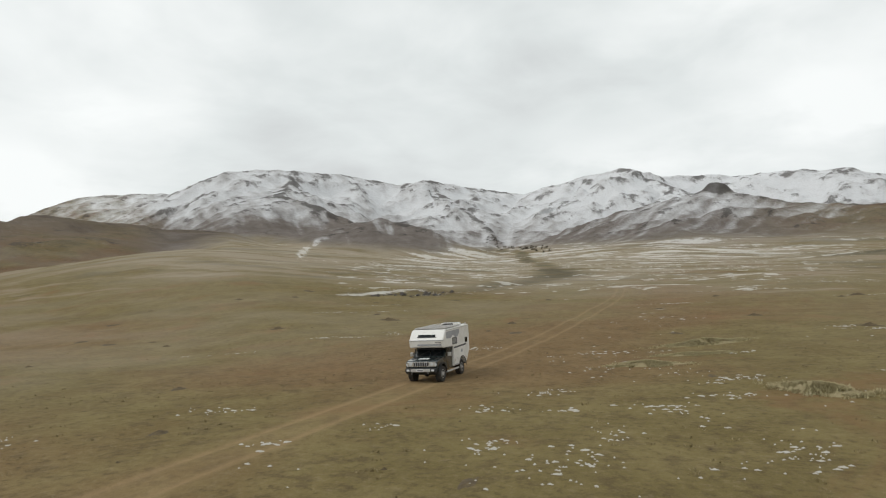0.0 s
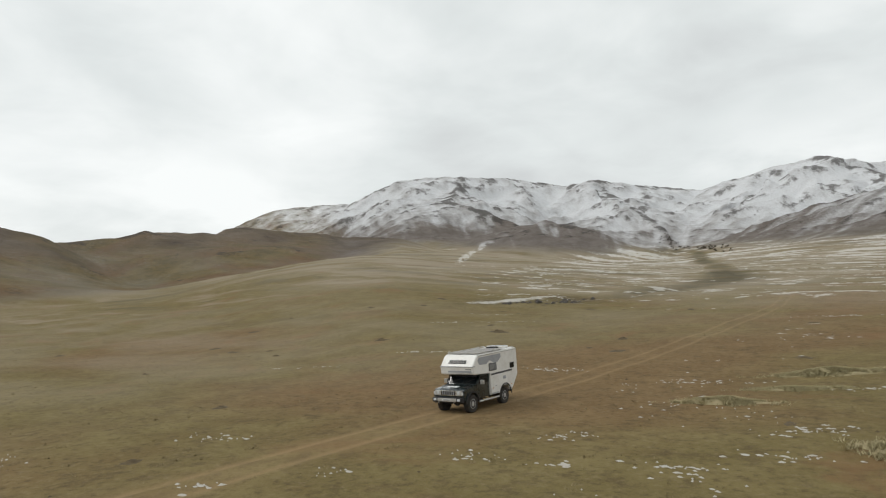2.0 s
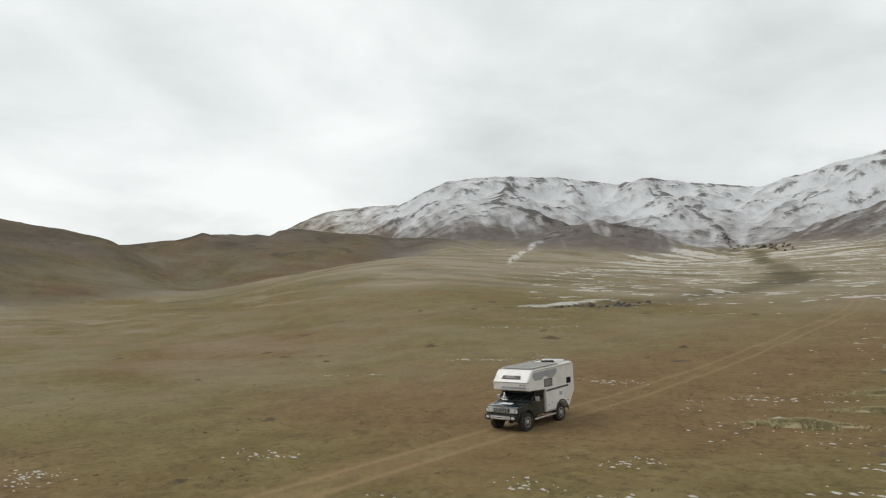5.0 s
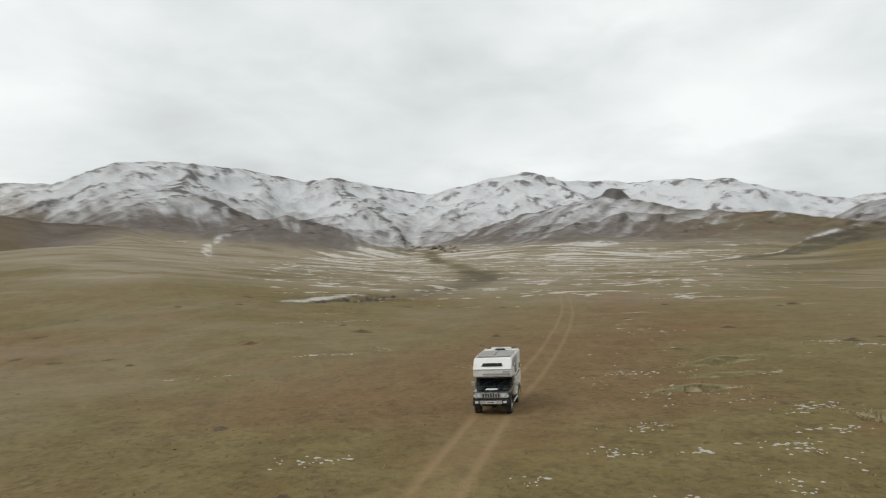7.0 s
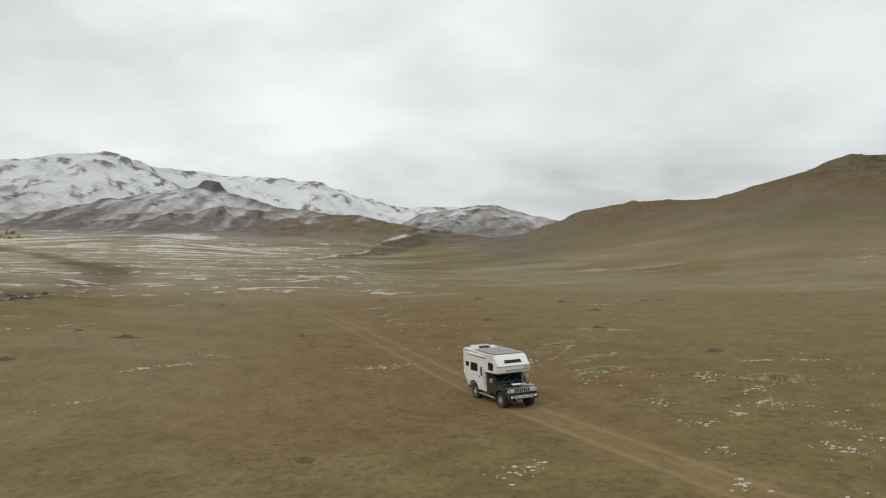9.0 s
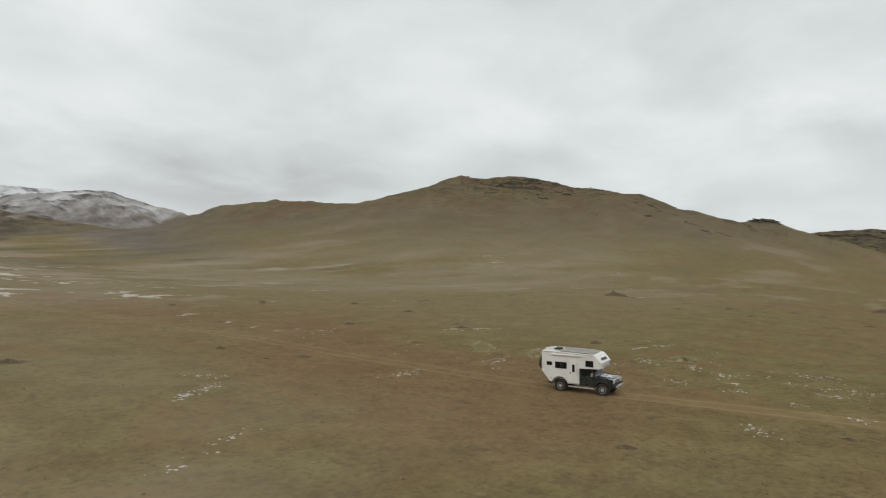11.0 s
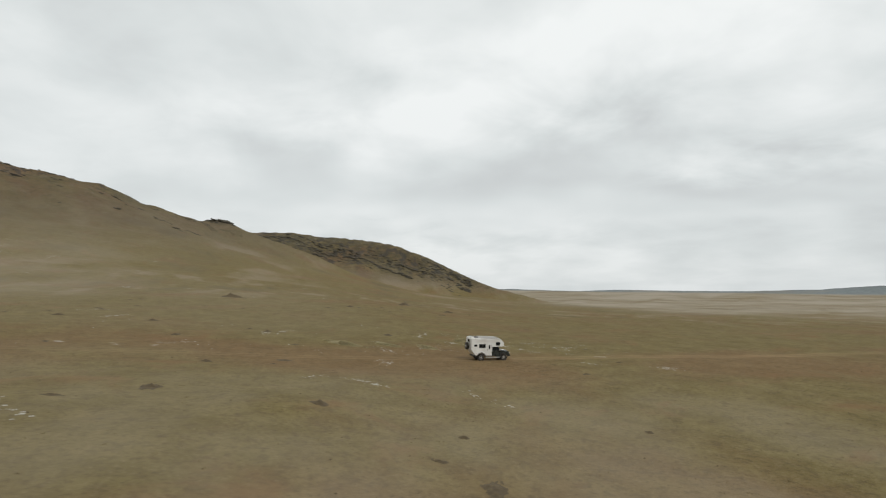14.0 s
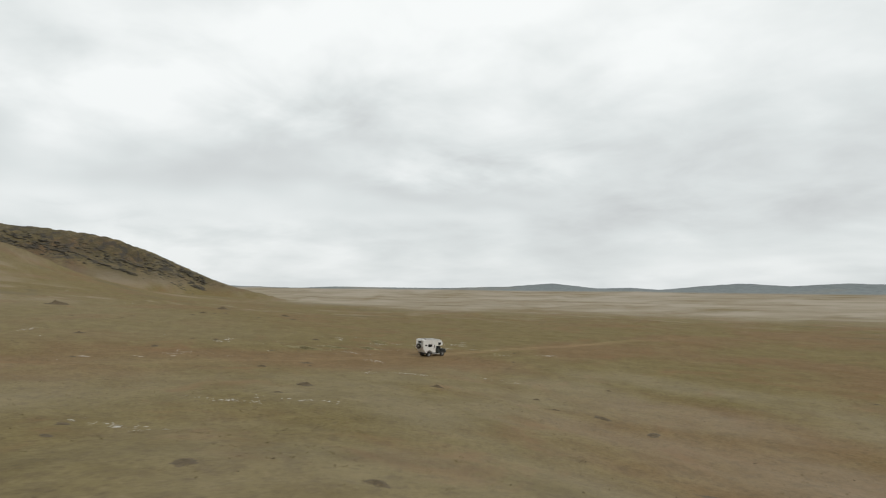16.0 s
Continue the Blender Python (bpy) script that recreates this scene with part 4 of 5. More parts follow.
    # right flank: three windows, the entrance door
    window(-2.72, -2.28, 1.98, 2.26, -1, GLASS, "small dark rear side window")
    wide = window(-2.02, -1.08, 1.80, 2.30, -1, GLASS, "wide dark hinged side window")
    part("mullion", panel(-1.575, -1.535, 1.82, 2.28, -(B + 0.028), -1, 0.006, 0.002), BLACK, wide)
    door = part("entrance_door", panel(-0.86, -0.24, 0.78, 2.44, -B, -1, 0.024, 0.015), WHITE, body, "white entrance door with a narrow window")
    frame_bm = panel(-0.64, -0.44, 1.62, 2.18, -(B + 0.024), -1, 0.010, 0.006)
    part("door_window", frame_bm, GLASS, door, "narrow dark window")
    part("door_handle", panel(-0.82, -0.74, 1.48, 1.60, -(B + 0.024), -1, 0.03, 0.008), BLACK, door)
    part("door_hinge", panel(-0.262, -0.235, 0.95, 2.30, -(B + 0.020), -1, 0.012, 0.003), STEEL, door)
    window(0.40, 1.02, 2.10, 2.56, -1, GLASS, "dark overcab side window")
    part("awning", box((-2.3, -B - 0.10, 2.80), (0.1, -B, 2.90), 0.03), WHITE, body, "rolled white awning under the roof edge")
    # left flank: grey graphic, blind window, dark window, printed stripe
    part("graphic", prism([(-0.95, 2.90), (1.00, 2.86), (1.12, 2.70), (0.95, 2.46), (0.25, 2.44), (-0.10, 2.62), (-0.55, 2.44), (-0.95, 2.46), (-1.30, 2.70), (-1.28, 2.90)], B, B + 0.004), GREYPANEL, body, "grey printed graphic")
    window(-0.78, 0.02, 2.02, 2.44, 1, FROST, "side window with a grey blind drawn")
    window(-2.72, -2.26, 1.96, 2.28, 1, GLASS, "small dark rear side window")
    bm = bmesh.new()
    for k in range(11):
        x1 = -0.18 - k * 0.21
        box((x1 - 0.195, B, 1.76 + 0.004 * k), (x1, B + 0.004, 1.86 + 0.004 * k), 0, bm)
    part("printed_stripe", bm, INK, body, "row of dark print along the flank")
    hatch = part("service_hatch", panel(-0.9, -0.35, 0.92, 1.40, B, 1, 0.012, 0.008), WHITE, body)
    part("latch", panel(-0.66, -0.60, 1.12, 1.18, B + 0.012, 1, 0.01, 0.003), BLACK, hatch)
    part("vent_grille", panel(-1.75, -1.45, 1.42, 1.60, B, 1, 0.012, 0.006), GREYPANEL, body)
    # roof: panels, vents, rails
    slope = lambda x: 3.02 + (1.02 - x) * 0.0197
    for k, (x0, x1) in enumerate(((-0.02, 0.92), (-1.02, -0.08), (-1.80, -1.08))):
        for y0, y1 in ((-0.96, -0.03), (0.03, 0.96)):
            pv = part("solar_panel", prism([(x0, slope(x0) + 0.03), (x1, slope(x1) + 0.03), (x1, slope(x1) + 0.065), (x0, slope(x0) + 0.065)], y0, y1, 0.005), STEEL, truck, "dusty solar panel")
            part("cells", prism([(x0 + 0.03, slope(x0) + 0.066), (x1 - 0.03, slope(x1) + 0.066), (x1 - 0.03, slope(x1) + 0.070), (x0 + 0.03, slope(x0) + 0.070)], y0 + 0.03, y1 - 0.03), SOLAR, pv)
            for yy in (y0 + 0.15, y1 - 0.15):
                part("mount", box((x0 + 0.1, yy - 0.03, slope(x0) - 0.02), (x0 + 0.2, yy + 0.03, slope(x0) + 0.04), 0), BLACK, pv)
    vent = part("roof_vent", box((-2.44, -0.30, 3.06), (-1.90, 0.30, 3.17), 0.04), BLACK, truck, "dark roof hatch")
    part("hatch_lid", box((-2.41, -0.27, 3.17), (-1.93, 0.27, 3.21), 0.03), BLACK, vent)
    unit = part("roof_box", box((-3.02, -0.62, 3.07), (-2.60, 0.62, 3.22), 0.05), WHITE, truck, "white roof air unit")
    part("intake", box((-2.98, -0.5, 3.215), (-2.66, 0.5, 3.235), 0.005), GREYPANEL, unit)
    for s in (-1, 1):
        rail = part("roof_rail", tube([(-2.95, s * 1.0, 3.09), (-2.9, s * 1.0, 3.17), (0.85, s * 1.0, 3.10), (0.92, s * 1.0, 3.03)], 0.018), STEEL, truck, "thin metal roof rail")
        for x in (-1.9, -0.6):
            part("rail_foot", tube([(x, s * 1.0, slope(x) - 0.02), (x, s * 1.0, slope(x) + 0.10)], 0.014, 6), STEEL, rail)
    # rear: spare wheel, window, lamps, ladder, bumper
    carrier = part("spare_carrier", tube([(-3.10, -0.10, 1.95), (-3.40, -0.10, 1.95)], 0.06, 10), BLACK, truck)
    wheel("spare_wheel", carrier, pose(-3.44, -0.10, 1.95, 0, 0, 90))
    fr = part("rear_window", box((-3.16, -0.45, 2.50), (-3.135, 0.45, 2.84), 0.01), BLACK, body, "dark rear window")
    part("pane", box((-3.168, -0.41, 2.54), (-3.16, 0.41, 2.80), 0.003), GLASS, fr)
    ladder = part("ladder", tube([(-3.24, -0.62, 1.45), (-3.26, -0.62, 3.05), (-3.08, -0.62, 3.16)], 0.018), STEEL, truck, "metal rear ladder")
    part("ladder_rail", tube([(-3.24, -0.95, 1.45), (-3.26, -0.95, 3.05), (-3.08, -0.95, 3.16)], 0.018), STEEL, ladder)
    for k in range(5):
        part("rung", tube([(-3.25, -0.95, 1.55 + k * 0.31), (-3.25, -0.62, 1.55 + k * 0.31)], 0.013, 6), STEEL, ladder)
    part("rear_bumper", prism([(-2.66, 0.58), (-2.50, 0.58), (-2.50, 0.70), (-2.66, 0.70)], -0.95, 0.95, 0.02), BLACK, truck)
    for s in (-1, 1):
        part("tail_lamp", box((-3.155, s * 0.95 - 0.08, 1.60), (-3.12, s * 0.95 + 0.08, 1.82), 0.01), REDLAMP, body, "red tail lamp")
        part("top_marker", box((-3.15, s * 1.0 - 0.05, 2.92), (-3.13, s * 1.0 + 0.05, 2.96), 0.004), REDLAMP, body)
    return truck


truck = camper_truck()
dzdx, dzdy = (ground_z(1, 0) - ground_z(-1, 0)) / 2 + 0.02, (ground_z(0, 1.7) - ground_z(0, -1.7)) / 3.4
nose = radians(4.5)
ahead = Vector((math.sin(nose), -math.cos(nose), dzdx * math.sin(nose) - dzdy * math.cos(nose))).normalized()
lift = Vector((-dzdx, -dzdy, 1)).normalized()
left = lift.cross(ahead)
truck.matrix_basis = Matrix.Translation((0, 0, ground_z(0, 0) - 0.02)) @ Matrix((ahead, left, lift)).transposed().to_4x4()


# ---- things on the steppe ----


def heights(x, y):
    return height(np.asarray(x, float), np.asarray(y, float))[0]


def solid(name, verts, faces, material, label, category, group="", kind="", smooth_faces=True):
    me = bpy.data.meshes.new(name)
    me.from_pydata([tuple(v) for v in verts], [], [tuple(f) for f in faces])
    me.materials.append(material)
    if smooth_faces:
        me.polygons.foreach_set("use_smooth", np.ones(len(me.polygons), bool))
    return tagged(new(name, me), label, category, group, kind)


def snow_crumbs(cx, cy, length, width, turn, seed, cover=0.5):
    """Old snow, broken into crumbs, lying between the grass: vertices and quads."""
    cell = 0.075 if length < 12 else 0.16
    u, v = np.meshgrid(np.arange(-length / 2, length / 2, cell), np.arange(-width / 2, width / 2, cell), indexing="ij")
    rim = 1 - np.sqrt((2 * u / length) ** 2 + (2 * v / width) ** 2)
    lump = 0.6 * fbm(u / 1.6 + seed * 7.1, v / 0.9 - seed * 3.3, 3, seed, 0.6) + 0.95 * fbm(u / 0.30 - seed, v / 0.22 + seed, 3, seed + 9, 0.75)
    depth = lump + 0.42 * rim - 0.54 - 1.1 * (0.5 - cover)
    inside = depth > 0
    c, s = math.cos(radians(turn)), math.sin(radians(turn))
    g = np.random.default_rng(seed)
    jx, jy = g.uniform(-0.03, 0.03, u.shape), g.uniform(-0.03, 0.03, u.shape)
    x, y = cx + c * (u + jx) - s * (v + jy), cy + s * (u + jx) + c * (v + jy)
    z = heights(x.ravel(), y.ravel()).reshape(u.shape) + np.clip(depth, -0.05, 0.3) * 0.07 + 0.004
    k = u.shape[1]
    full = inside[:-1, :-1].astype(int) + inside[1:, :-1] + inside[1:, 1:] + inside[:-1, 1:]
    i, j = np.nonzero(full >= 2)
    return np.column_stack([x.ravel(), y.ravel(), z.ravel()]), np.stack([i * k + j, (i + 1) * k + j, (i + 1) * k + j + 1, i * k + j + 1], -1)


# centre, length, width, turn, cover
PATCHES = [(-9.5, -21.5, 4.2, 2.4, 20, 0.55), (-5.0, -13.0, 3.6, 1.2, 35, 0.45), (1.8, -17.5, 2.4, 1.4, 40, 0.4), (7.2, -9.2, 3.2, 1.6, 20, 0.5), (10.2, -8.4, 2.6, 1.3, 10, 0.5), (16.8, -3.2, 3.4, 1.2, 15, 0.5), (9.4, -15.2, 3.0, 1.8, 50, 0.5),
           (12.4, -16.4, 4.5, 3.2, 60, 0.45), (15.7, -20.6, 3.0, 1.4, 120, 0.44), (8.3, 13.2, 6.5, 2.0, 15, 0.50), (14.3, -6.6, 3.4, 2.0, 10, 0.52),
           (12.9, -12, 2.6, 1.6, 100, 0.46), (8.2, -4.4, 4, 1.8, 35, 0.38), (16.6, 1.2, 4.5, 2.2, 25, 0.45), (19, -12, 5, 2.2, 80, 0.40), 
           (17, 13.2, 3.0, 1.2, 40, 0.5), (-4, 15, 5, 2, 10, 0.42), (4.2, -13.7, 1.6, 1.0, 70, 0.44),
           (28, 4, 10, 2.2, -20, 0.46), (28, 28, 8, 2, -30, 0.44), (44, 60, 10, 2, -35, 0.46), (58, 67, 12, 3, -30, 0.5), (-17, 24, 4.5, 1.4, -40, 0.44),
           (-21, 19, 10, 1.6, 30, 0.42), (-27, 8, 9, 1.6, 25, 0.40), (-38, 44, 13, 2.2, 32, 0.46), (-34, 50, 10, 2, 35, 0.44), (-58, 105, 30, 6, 25, 0.54), (-50, 98, 18, 4, 25, 0.48), (26, 31, 7, 2, -5, 0.44),
           (34, 84, 13, 3, 5, 0.46), (7, 68, 12, 3, 10, 0.48), (33, 122, 22, 5, 0, 0.5), (-43, 61, 10, 2.4, 30, 0.44), (-15, 86, 14, 3, 10, 0.44), (12, 100, 16, 4, 0, 0.46), (80, 120, 18, 4, -30, 0.46)]
sv, sf, base = [], [], 0
for k, (px, py, pl, pw, pt, pc) in enumerate(PATCHES):
    if pl > 6.6:
        v, f = snow_crumbs(px, py, pl, pw, pt, k + 1, pc)
        sv.append(v)
        sf.append(f + base)
        base += len(v)
# crumbs strewn round about, thickest in loose drifts beside the track
fg = np.random.default_rng(8)
fx, fy = fg.uniform(2, 46, 9000), fg.uniform(-24, 62, 9000)
where = fbm(fx / 13, fy / 9, 3, 122) + 0.5 * fbm(fx / 3.1, fy / 3.1, 2, 123) + fg.normal(0, 0.16, len(fx))
chosen = (where > 0.40) & (fx < 12 + 0.8 * (fy + 24)) & (fg.random(len(fx)) < 1 - 0.93 * smooth(fy + 0.4 * fx, 9, 19)) & (track_mask(fx, fy) < 0.2)
fx, fy = fx[chosen], fy[chosen]
fs = 0.03 + 0.10 * fg.random(len(fx)) ** 3 + 0.0012 * np.maximum(fy, 0)
for k, (px, py, pl, pw, pt, pc) in enumerate(PATCHES):
    if pl <= 6.6:
        m = int((15 if px > 6 else 19) * pl * pw * pc)
        u, v = fg.normal(0, 0.27, m) * pl, fg.normal(0, 0.27, m) * pw
        lump = fbm(u / 0.8 + k, v / 0.55 - k, 3, 60 + k, 0.6)
        u, v = u[lump > -0.08], v[lump > -0.08]
        c, s = math.cos(radians(pt)), math.sin(radians(pt))
        fx, fy = np.append(fx, px + c * u - s * v), np.append(fy, py + s * u + c * v)
        fs = np.append(fs, 0.03 + 0.10 * fg.random(len(u)) ** 3)
turns = np.linspace(0, math.tau, 8)[:-1]
rim = fg.uniform(0.45, 1.25, (len(fx), 7)) * fs[:, None]
bx = fx[:, None] + rim * np.cos(turns) * 1.5
by = fy[:, None] + rim * np.sin(turns)
bx, by = np.column_stack([fx, bx]), np.column_stack([fy, by])
bz = heights(bx.ravel(), by.ravel()).reshape(bx.shape) + np.where(np.arange(8) == 0, 0.05, 0.006)
sv.append(np.stack([bx, by, bz], -1).reshape(-1, 3))
fans = np.array([(0, 1 + k, 1 + (k + 1) % 7, 0) for k in range(7)])
crumbs = (np.arange(len(fx))[:, None, None] * 8 + fans[:, :3]).reshape(-1, 3) + base
sv, sf = np.vstack(sv), [tuple(f) for f in np.vstack(sf)] + [tuple(f) for f in crumbs]
used = np.unique(np.concatenate([np.array(f) for f in sf]))
slot = np.zeros(len(sv), int)
slot[used] = np.arange(len(used))
solid("snow_crumbs", sv[used], [slot[list(f)] for f in sf], SNOWMAT, "thin broken crumbs of old snow lying on dry grass", "snow", kind="stuff")


def lump_mesh(name, seed, sx, sy, sz, detail=3, rough=0.35):
    bm = bmesh.new()
    bmesh.ops.create_icosphere(bm, subdivisions=detail, radius=1)
    for v in bm.verts:
        q = v.co * 1.7 + Vector((seed * 3.7, seed * 1.3, 0))
        v.co = v.co * (1 + rough * noise.noise(q) + rough * 0.5 * noise.noise(q * 2.7))
        v.co = Vector((v.co.x * sx, v.co.y * sy, max(v.co.z, -0.35) * sz))
    me = bpy.data.meshes.new(name)
    bm.to_mesh(me)
    bm.free()
    return me


rng = np.random.default_rng(5)
# boulders strewn beside the dry stream bed
boulders = [lump_mesh("boulder", k, 0.6, 0.5, 0.45, 2, 0.5) for k in range(6)]
for me in boulders:
    me.materials.append(ROCK)
for k in range(46):
    s = rng.uniform(-1, 1)
    bx, by = -53.5 + s * 1.0 + rng.normal(0, 1.5), 95 + s * 15 + rng.normal(0, 1.5)
    ob = tagged(new("boulder", boulders[k % 6]), "dark weathered boulder lying in thin snow", "boulder", "boulders by the stream bed")
    size = rng.uniform(0.35, 1.0)
    ob.matrix_basis = pose(bx, by, ground_z(bx, by) + 0.06 * size, 0, 0, rng.uniform(0, 360)) @ Matrix.Diagonal((size, size, size * rng.uniform(0.7, 1.1), 1))

def hummock_mesh(name, cx, cy, sx, sy, rise, seed, material, turn=0.0):
    """A low heap that runs out into the ground round (cx, cy)."""
    k = 26
    u, v = np.meshgrid(np.linspace(-1.5, 1.5, k), np.linspace(-1.5, 1.5, k), indexing="ij")
    c, s = math.cos(radians(turn)), math.sin(radians(turn))
    gx, gy = cx + c * u * sx - s * v * sy, cy + s * u * sx + c * v * sy
    q = (u * u + v * v) * (1 + 0.9 * fbm(u * 1.1 + seed, v * 1.1 - seed, 3, seed))
    lift = rise * (np.exp(-1.9 * q) * (1 + 0.7 * fbm(u * 3.1, v * 3.1 + seed, 3, seed + 5, 0.6))) - 0.09 * rise
    z = heights(gx.ravel(), gy.ravel()).reshape(k, k) + lift - 0.004
    verts = np.column_stack([(gx - cx).ravel(), (gy - cy).ravel(), z.ravel() - ground_z(cx, cy)])
    i, j = (q.ravel() for q in np.meshgrid(np.arange(k - 1), np.arange(k - 1), indexing="ij"))
    faces = np.stack([i * k + j, (i + 1) * k + j, (i + 1) * k + j + 1, i * k + j + 1], -1)
    flat = lift.ravel()
    faces = faces[np.max(flat[faces], axis=1) > -0.02 * rise]
    used, inv = np.unique(faces, return_inverse=True)
    me = bpy.data.meshes.new(name)
    me.from_pydata([tuple(p) for p in verts[used]], [], [tuple(f) for f in inv.reshape(-1, 4)])
    me.materials.append(material)
    me.polygons.foreach_set("use_smooth", np.ones(len(me.polygons), bool))
    return me


# low mounds of bare dark earth
mg = np.random.default_rng(77)
SMALL = []
while len(SMALL) < 48:
    mx, my = mg.uniform(-75, 110), mg.uniform(-30, 95)
    if abs(mx) > 3.5 and math.hypot(mx, my) > 8:
        grow = 0.22 + 0.42 * mg.random() ** 2 + 0.003 * math.hypot(mx, my)
        SMALL.append((mx, my, grow * mg.uniform(0.9, 1.5), grow * 0.75, grow * mg.uniform(0.14, 0.24)))
for k, (mx, my, sx, sy, sz) in enumerate([(-26, 38, 1.0, 0.7, 0.28), (-33, 24, 0.7, 0.5, 0.2), (-3.9, -17.4, 0.35, 0.25, 0.10), (-13, -8.3, 0.45, 0.35, 0.1), (27, 31, 0.8, 0.5, 0.22), (26, 10.6, 0.9, 0.6, 0.2),
                                        (-40, 14, 0.4, 0.3, 0.12), (-8, 36, 0.6, 0.4, 0.18), (40, 52, 0.9, 0.6, 0.25), (18, 44, 0.8, 0.5, 0.2), (-39, -1.3, 0.35, 0.25, 0.1), (33, 84, 1.2, 0.7, 0.3), (-79, 44, 0.4, 0.3, 0.12),
                                        (120, 46, 3.2, 2.0, 1.0), (150, -12, 3.0, 1.8, 0.8), (96, 12, 1.2, 0.8, 0.4), (110, -20, 1.4, 0.9, 0.4)] + SMALL):
    ob = tagged(new("earth_mound", hummock_mesh("earth_mound", mx, my, sx * 1.15, sy * 1.15, sz * 1.15, 20 + k, TURFMAT, 37 * k)), "low mound of bare dark earth on the steppe", "mound", "earth mounds on the steppe")
    ob.matrix_basis = pose(mx, my, ground_z(mx, my))


def blades(points, per, tall, spread, seed):
    """Tufts of thin bent blades: a vertex array and triangles."""
    g = np.random.default_rng(seed)
    n = len(points) * per
    base = np.repeat(points, per, 0) + np.column_stack([g.normal(0, spread, n), g.normal(0, spread, n), np.zeros(n)])
    ang, lean = g.uniform(0, math.tau, n), g.uniform(0.2, 1.5, n)
    hgt = tall * g.uniform(0.5, 1.25, n)
    wid = 0.012 + 0.02 * g.random(n)
    dx, dy = np.cos(ang), np.sin(ang)
    a = base + np.column_stack([-dy * wid, dx * wid, np.full(n, -0.02)])
    b = base + np.column_stack([dy * wid, -dx * wid, np.full(n, -0.02)])
    tip = base + np.column_stack([dx * lean * hgt, dy * lean * hgt, hgt])
    verts = np.stack([a, b, tip], 1).reshape(-1, 3)
    return verts, np.arange(n * 3).reshape(-1, 3)


def blade_material(name, one, two):
    n = Nodes(name)
    info = n.tree.nodes.new("ShaderNodeNewGeometry").outputs["Random Per Island"]
    n.put(n.bsdf.inputs["Base Color"], n.mix(info, one, two))
    n.bsdf.inputs["Roughness"].default_value = 0.9
    n.bsdf.inputs["Specular IOR Level"].default_value = 0.1
    return n.mat


DRYGRASS = blade_material("dry_grass", (0.13, 0.10, 0.05), (0.30, 0.245, 0.14))
TALLGRASS = blade_material("straw_grass", (0.30, 0.26, 0.145), (0.45, 0.395, 0.24))

count = 36000
gr, ga = 158 * np.sqrt(rng.random(count)), rng.uniform(0, math.tau, count)
gx, gy = gr * np.cos(ga), gr * np.sin(ga)
dense = fbm(gx / 9, gy / 9, 3, 17) + 0.5 * fbm(gx / 2.5, gy / 2.5, 2, 18) + rng.normal(0, 0.12, count)
keep = (dense > 0.02) & (track_mask(gx, gy) < 0.3) & ((np.abs(gx) > 1.3) | (np.abs(gy) > 3.4))
pts = np.column_stack([gx, gy, heights(gx, gy)])[keep]
gv, gf = blades(pts, 9, 0.075, 0.10, 3)
solid("dry_grass", gv, gf, DRYGRASS, "short dry grass tufts scattered over the steppe", "grass", kind="stuff", smooth_faces=False)

# clods and pebbles
cn = 1500
cr, ca = 120 * np.sqrt(rng.random(cn)), rng.uniform(0, math.tau, cn)
cx, cy = cr * np.cos(ca), cr * np.sin(ca)
ok = (np.abs(cx) > 1.4) | (np.abs(cy) > 3.5)
cx, cy = cx[ok], cy[ok]
size = 0.03 + 0.11 * rng.random(len(cx)) ** 3
cz = heights(cx, cy)
shape = np.array([(1, 0, 0), (0.3, 0.9, 0), (-0.8, 0.6, 0), (-0.7, -0.7, 0), (0.4, -0.9, 0), (0.1, 0.1, 0.75)])
spin = rng.uniform(0, math.tau, len(cx))
cs, sn = np.cos(spin)[:, None], np.sin(spin)[:, None]
cv = np.stack([cx[:, None] + size[:, None] * (shape[:, 0] * cs - shape[:, 1] * sn), cy[:, None] + size[:, None] * (shape[:, 0] * sn + shape[:, 1] * cs), cz[:, None] - 0.01 + size[:, None] * shape[:, 2] * 0.9], -1)
tri = np.array([(0, 1, 5), (1, 2, 5), (2, 3, 5), (3, 4, 5), (4, 0, 5)])
cf = (np.arange(len(cx))[:, None, None] * 6 + tri).reshape(-1, 3)
solid("clods", cv.reshape(-1, 3), cf, TURFMAT, "small dark earth clods and pebbles lying about", "clods", kind="stuff", smooth_faces=False)


def tussock(cx, cy, length, width, rise, turn, seed, tall):
    """A grassy hummock: an earth hump under a shock of straw."""
    thing = new("grass_hummock")
    tagged(thing, "earth hummock overgrown with pale dry straw grass", "hummock", "straw hummocks on the steppe")
    thing.matrix_basis = pose(cx, cy, ground_z(cx, cy))
    hump = new("hump", hummock_mesh("hump", cx, cy, length * 0.42, width * 0.42, rise, seed, STRAW, turn))
    hump.parent = thing
    g = np.random.default_rng(seed)
    n = int(900 * length * width / 6)
    u, v = g.normal(0, 0.34, n) * length * 0.62, g.normal(0, 0.34, n) * width * 0.62
    clump = fbm(u / 0.9 + seed, v / 0.9, 3, seed) + g.normal(0, 0.10, n)
    u, v = u[clump > 0.0], v[clump > 0.0]
    swell = rise * np.clip(np.exp(-1.9 * ((u / length / 0.42) ** 2 + (v / width / 0.42) ** 2)) - 0.15, 0, 1)
    c, s = math.cos(radians(turn)), math.sin(radians(turn))
    u, v = c * u - s * v, s * u + c * v
    zz = heights(cx + u, cy + v) - ground_z(cx, cy) + swell
    bv, bf = blades(np.column_stack([u, v, zz]), 14, tall * 0.6, 0.13, seed)
    straw = solid("straw", bv, bf, TALLGRASS, "", "", kind="stuff", smooth_faces=False)
    straw.parent = thing
    return thing


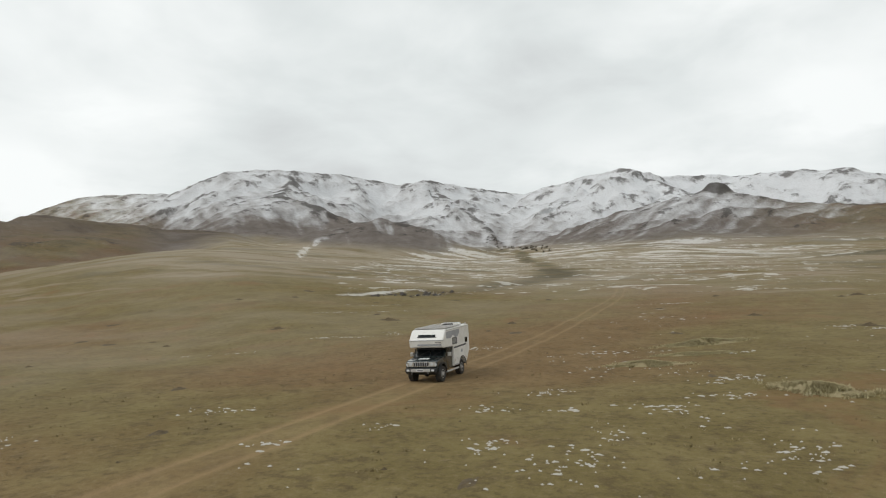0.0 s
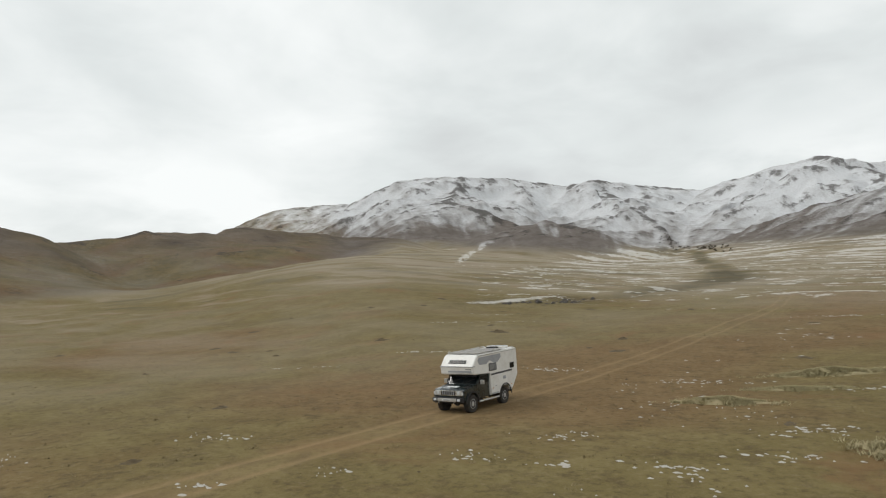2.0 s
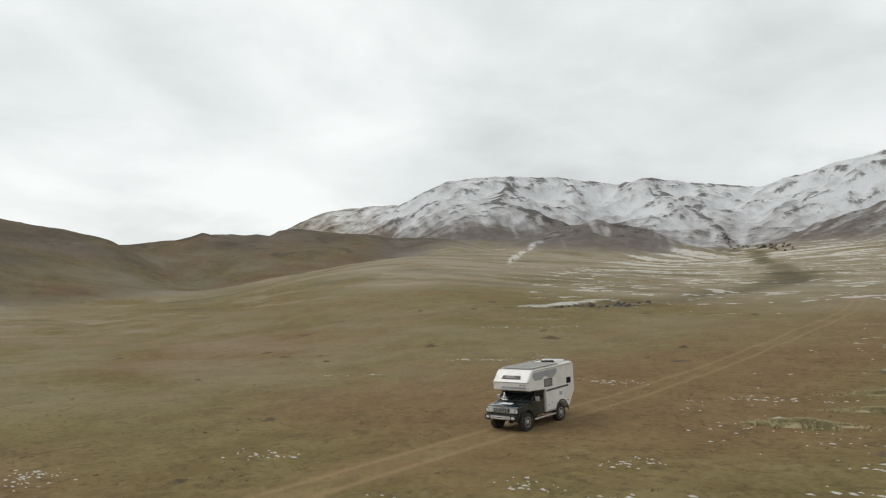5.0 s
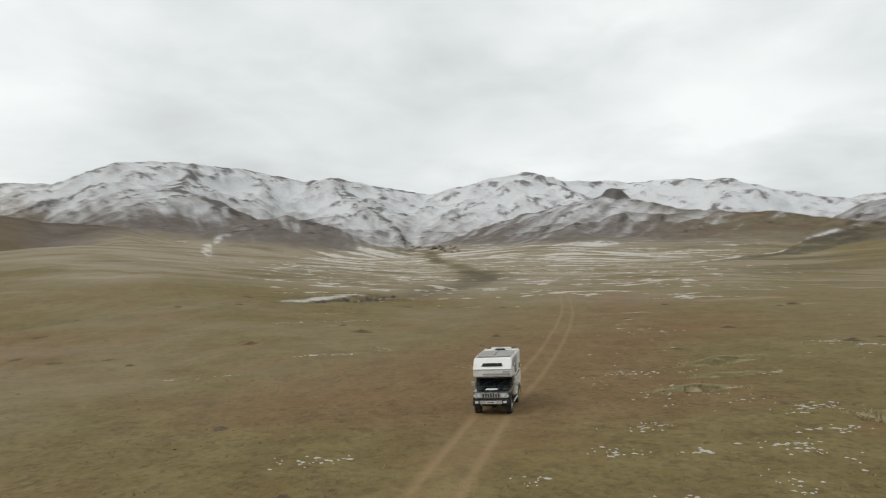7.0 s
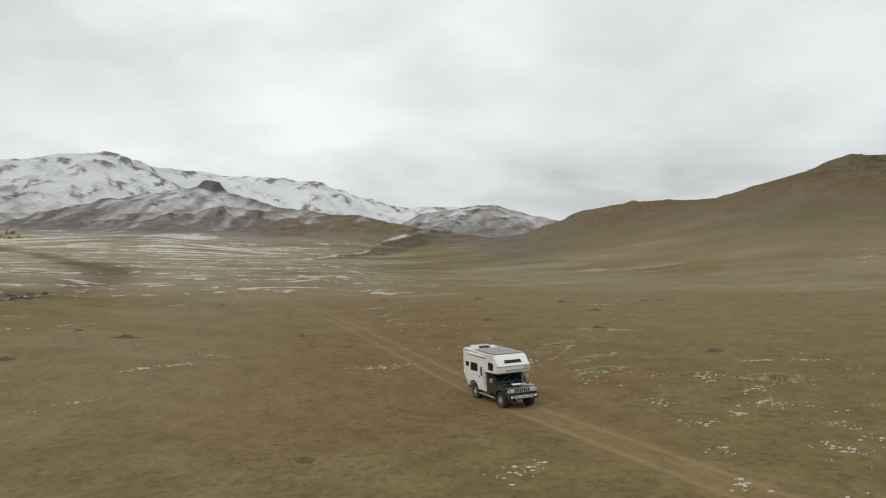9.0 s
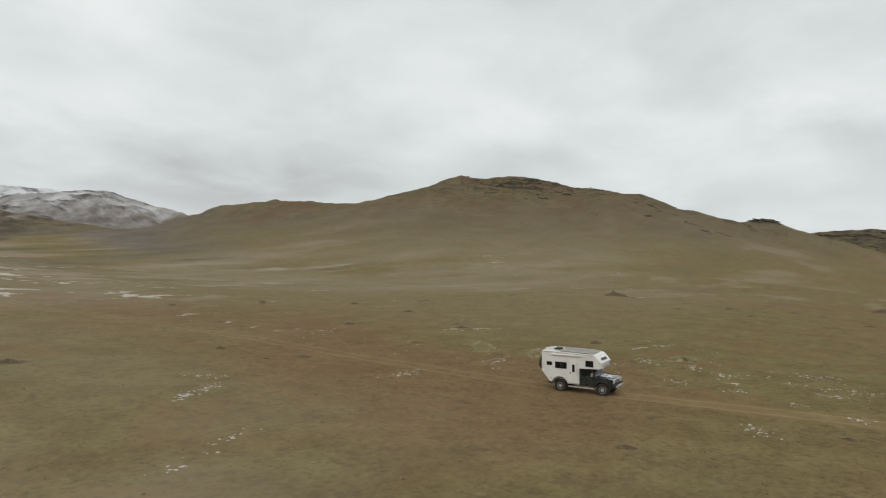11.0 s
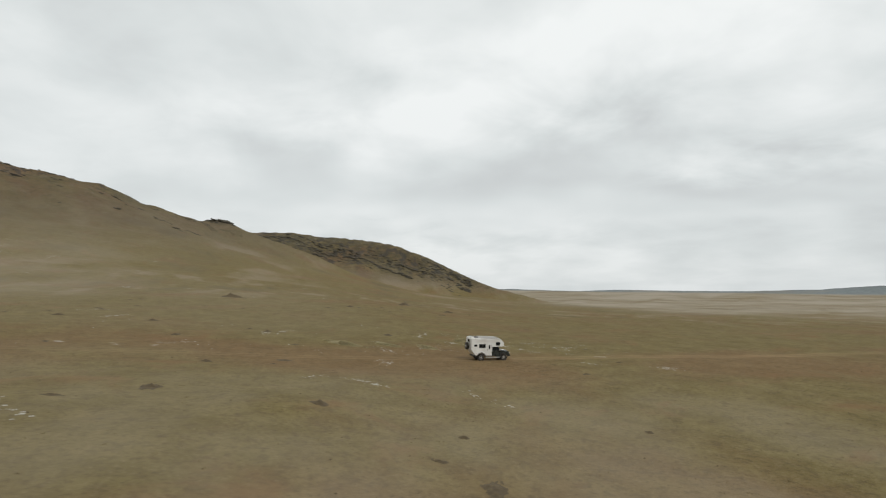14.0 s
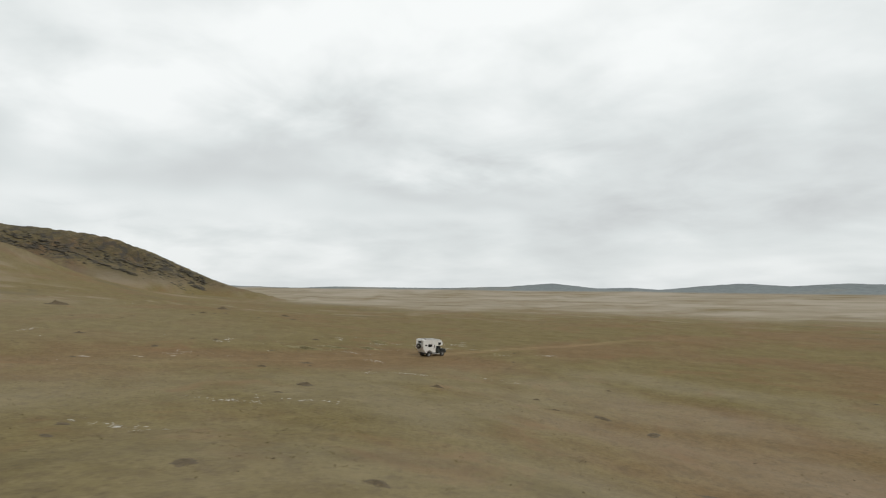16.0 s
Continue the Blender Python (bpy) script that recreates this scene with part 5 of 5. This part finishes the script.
tussock(14.2, 19.0, 7.0, 2.2, 0.35, 39, 41, 0.20)
tussock(11.5, 6.6, 4.6, 1.8, 0.28, 20, 42, 0.18)
tussock(14.0, 12.2, 5.6, 1.4, 0.10, 29, 43, 0.16)
tussock(20.4, -1.2, 4.4, 2.2, 0.30, -30, 44, 0.24)


# scrub along the stream where it leaves the mountain valley
sg = np.random.default_rng(12)
sv, sf, base = [], [], 0
for k in range(60):
    q = sg.random()
    az = 21.5 - 5.2 * q + sg.normal(0, 0.45)
    d = 1880 - 620 * q + sg.normal(0, 22)
    sx, sy = -d * math.sin(radians(az)), d * math.cos(radians(az))
    sz = ground_z(sx, sy)
    wide, tall = sg.uniform(1.5, 4.5), sg.uniform(1.5, 4.5)
    m = 60
    p = np.column_stack([sg.normal(0, 0.45, m) * wide, sg.normal(0, 0.45, m) * wide, np.abs(sg.normal(0.45, 0.3, m)) * tall]) + (sx, sy, sz)
    size = sg.uniform(0.35, 0.9, (m, 1))
    tri = p[:, None, :] + sg.normal(0, 1, (m, 3, 3)) * size[:, None, :]
    sv.append(tri.reshape(-1, 3))
    sf.append(np.arange(m * 3).reshape(-1, 3) + base)
    base += m * 3
SCRUB = blade_material("bare_scrub", (0.045, 0.036, 0.028), (0.095, 0.078, 0.055))
solid("scrub", np.vstack(sv), np.vstack(sf), SCRUB, "dark bare scrub along the stream below the mountains", "shrubs", kind="stuff", smooth_faces=False)

# dark rock outcrops breaking through the turf of the eastern hills
og = np.random.default_rng(31)
stone = bmesh.new()
bmesh.ops.create_icosphere(stone, subdivisions=1, radius=1)
unit = np.array([v.co[:] for v in stone.verts])
tris = np.array([[v.index for v in f.verts] for f in stone.faces])
stone.free()


def crest_distance(title, az):
    pts = sorted(RIDGES[title][1])
    return np.interp(az, [p[0] for p in pts], [p[2] for p in pts])


def strata(title, lines, first, last, near, far, length, size):
    """Broken ledges that run along the hill below its crest: azimuth, distance and size of each rock."""
    out = []
    for k in range(lines):
        a0, off, run = og.uniform(last, first), near + (far - near) * og.random() ** 1.4, og.uniform(*length)
        az = a0 - np.arange(0, run, 0.085)
        az = az[az > last]
        if not len(az):
            continue
        gap = perlin(az * 1.7 + 3.1 * k, np.full(len(az), 0.37 * k), 120) + og.normal(0, 0.13, len(az))
        keep = gap > 0.06
        d = crest_distance(title, az) - off - 5 * (a0 - az) * og.uniform(0.2, 1.2) + og.normal(0, 1.6, len(az))
        thick = size * og.uniform(0.6, 1.3)
        out.append(np.column_stack([az, d, thick * (0.45 + 0.9 * og.random(len(az)) ** 2)])[keep])
    return np.vstack(out)


ledges = np.vstack([strata("rocky_hill", 80, -81, -105, 8, 72, (1.5, 6.0), 2.3),
                    strata("east_hill", 70, -54, -64, 8, 140, (0.8, 2.6), 1.3), strata("east_hill", 60, -55, -61.5, 18, 85, (0.6, 2.4), 1.9), strata("east_hill", 26, -60, -80, 5, 16, (0.6, 2.4), 0.8), strata("east_hill", 50, -60, -80, 15, 170, (0.5, 1.5), 1.2),
                    np.column_stack([-80.6 + og.normal(0, 0.7, 40), 793 + og.normal(0, 7, 40), 1.5 + 1.3 * og.random(40)])])
ox, oy = -ledges[:, 1] * np.sin(np.radians(ledges[:, 0])), ledges[:, 1] * np.cos(np.radians(ledges[:, 0]))
oz = heights(ox, oy)
rv, rf = [], []
for k, (az, d, size) in enumerate(ledges):
    q = unit * (1 + og.uniform(-0.35, 0.3, (len(unit), 1))) * np.array([size * og.uniform(1.1, 2.3), size * og.uniform(0.7, 1.1), size * og.uniform(0.35, 0.65)])
    turn = radians(az) + og.normal(0, 0.25)
    c, sn = math.cos(turn), math.sin(turn)
    # strata dip to the south
    zq = q[:, 2] - 0.26 * q[:, 0] - 0.1 * size
    rv.append(np.column_stack([ox[k] + c * q[:, 0] - sn * q[:, 1], oy[k] + sn * q[:, 0] + c * q[:, 1], oz[k] + zq]))
    rf.append(tris + k * len(unit))
solid("rock_outcrops", np.vstack(rv), np.vstack(rf), OUTCROP, "dark rock outcrops breaking through the hill turf", "rocks", kind="stuff", smooth_faces=False)
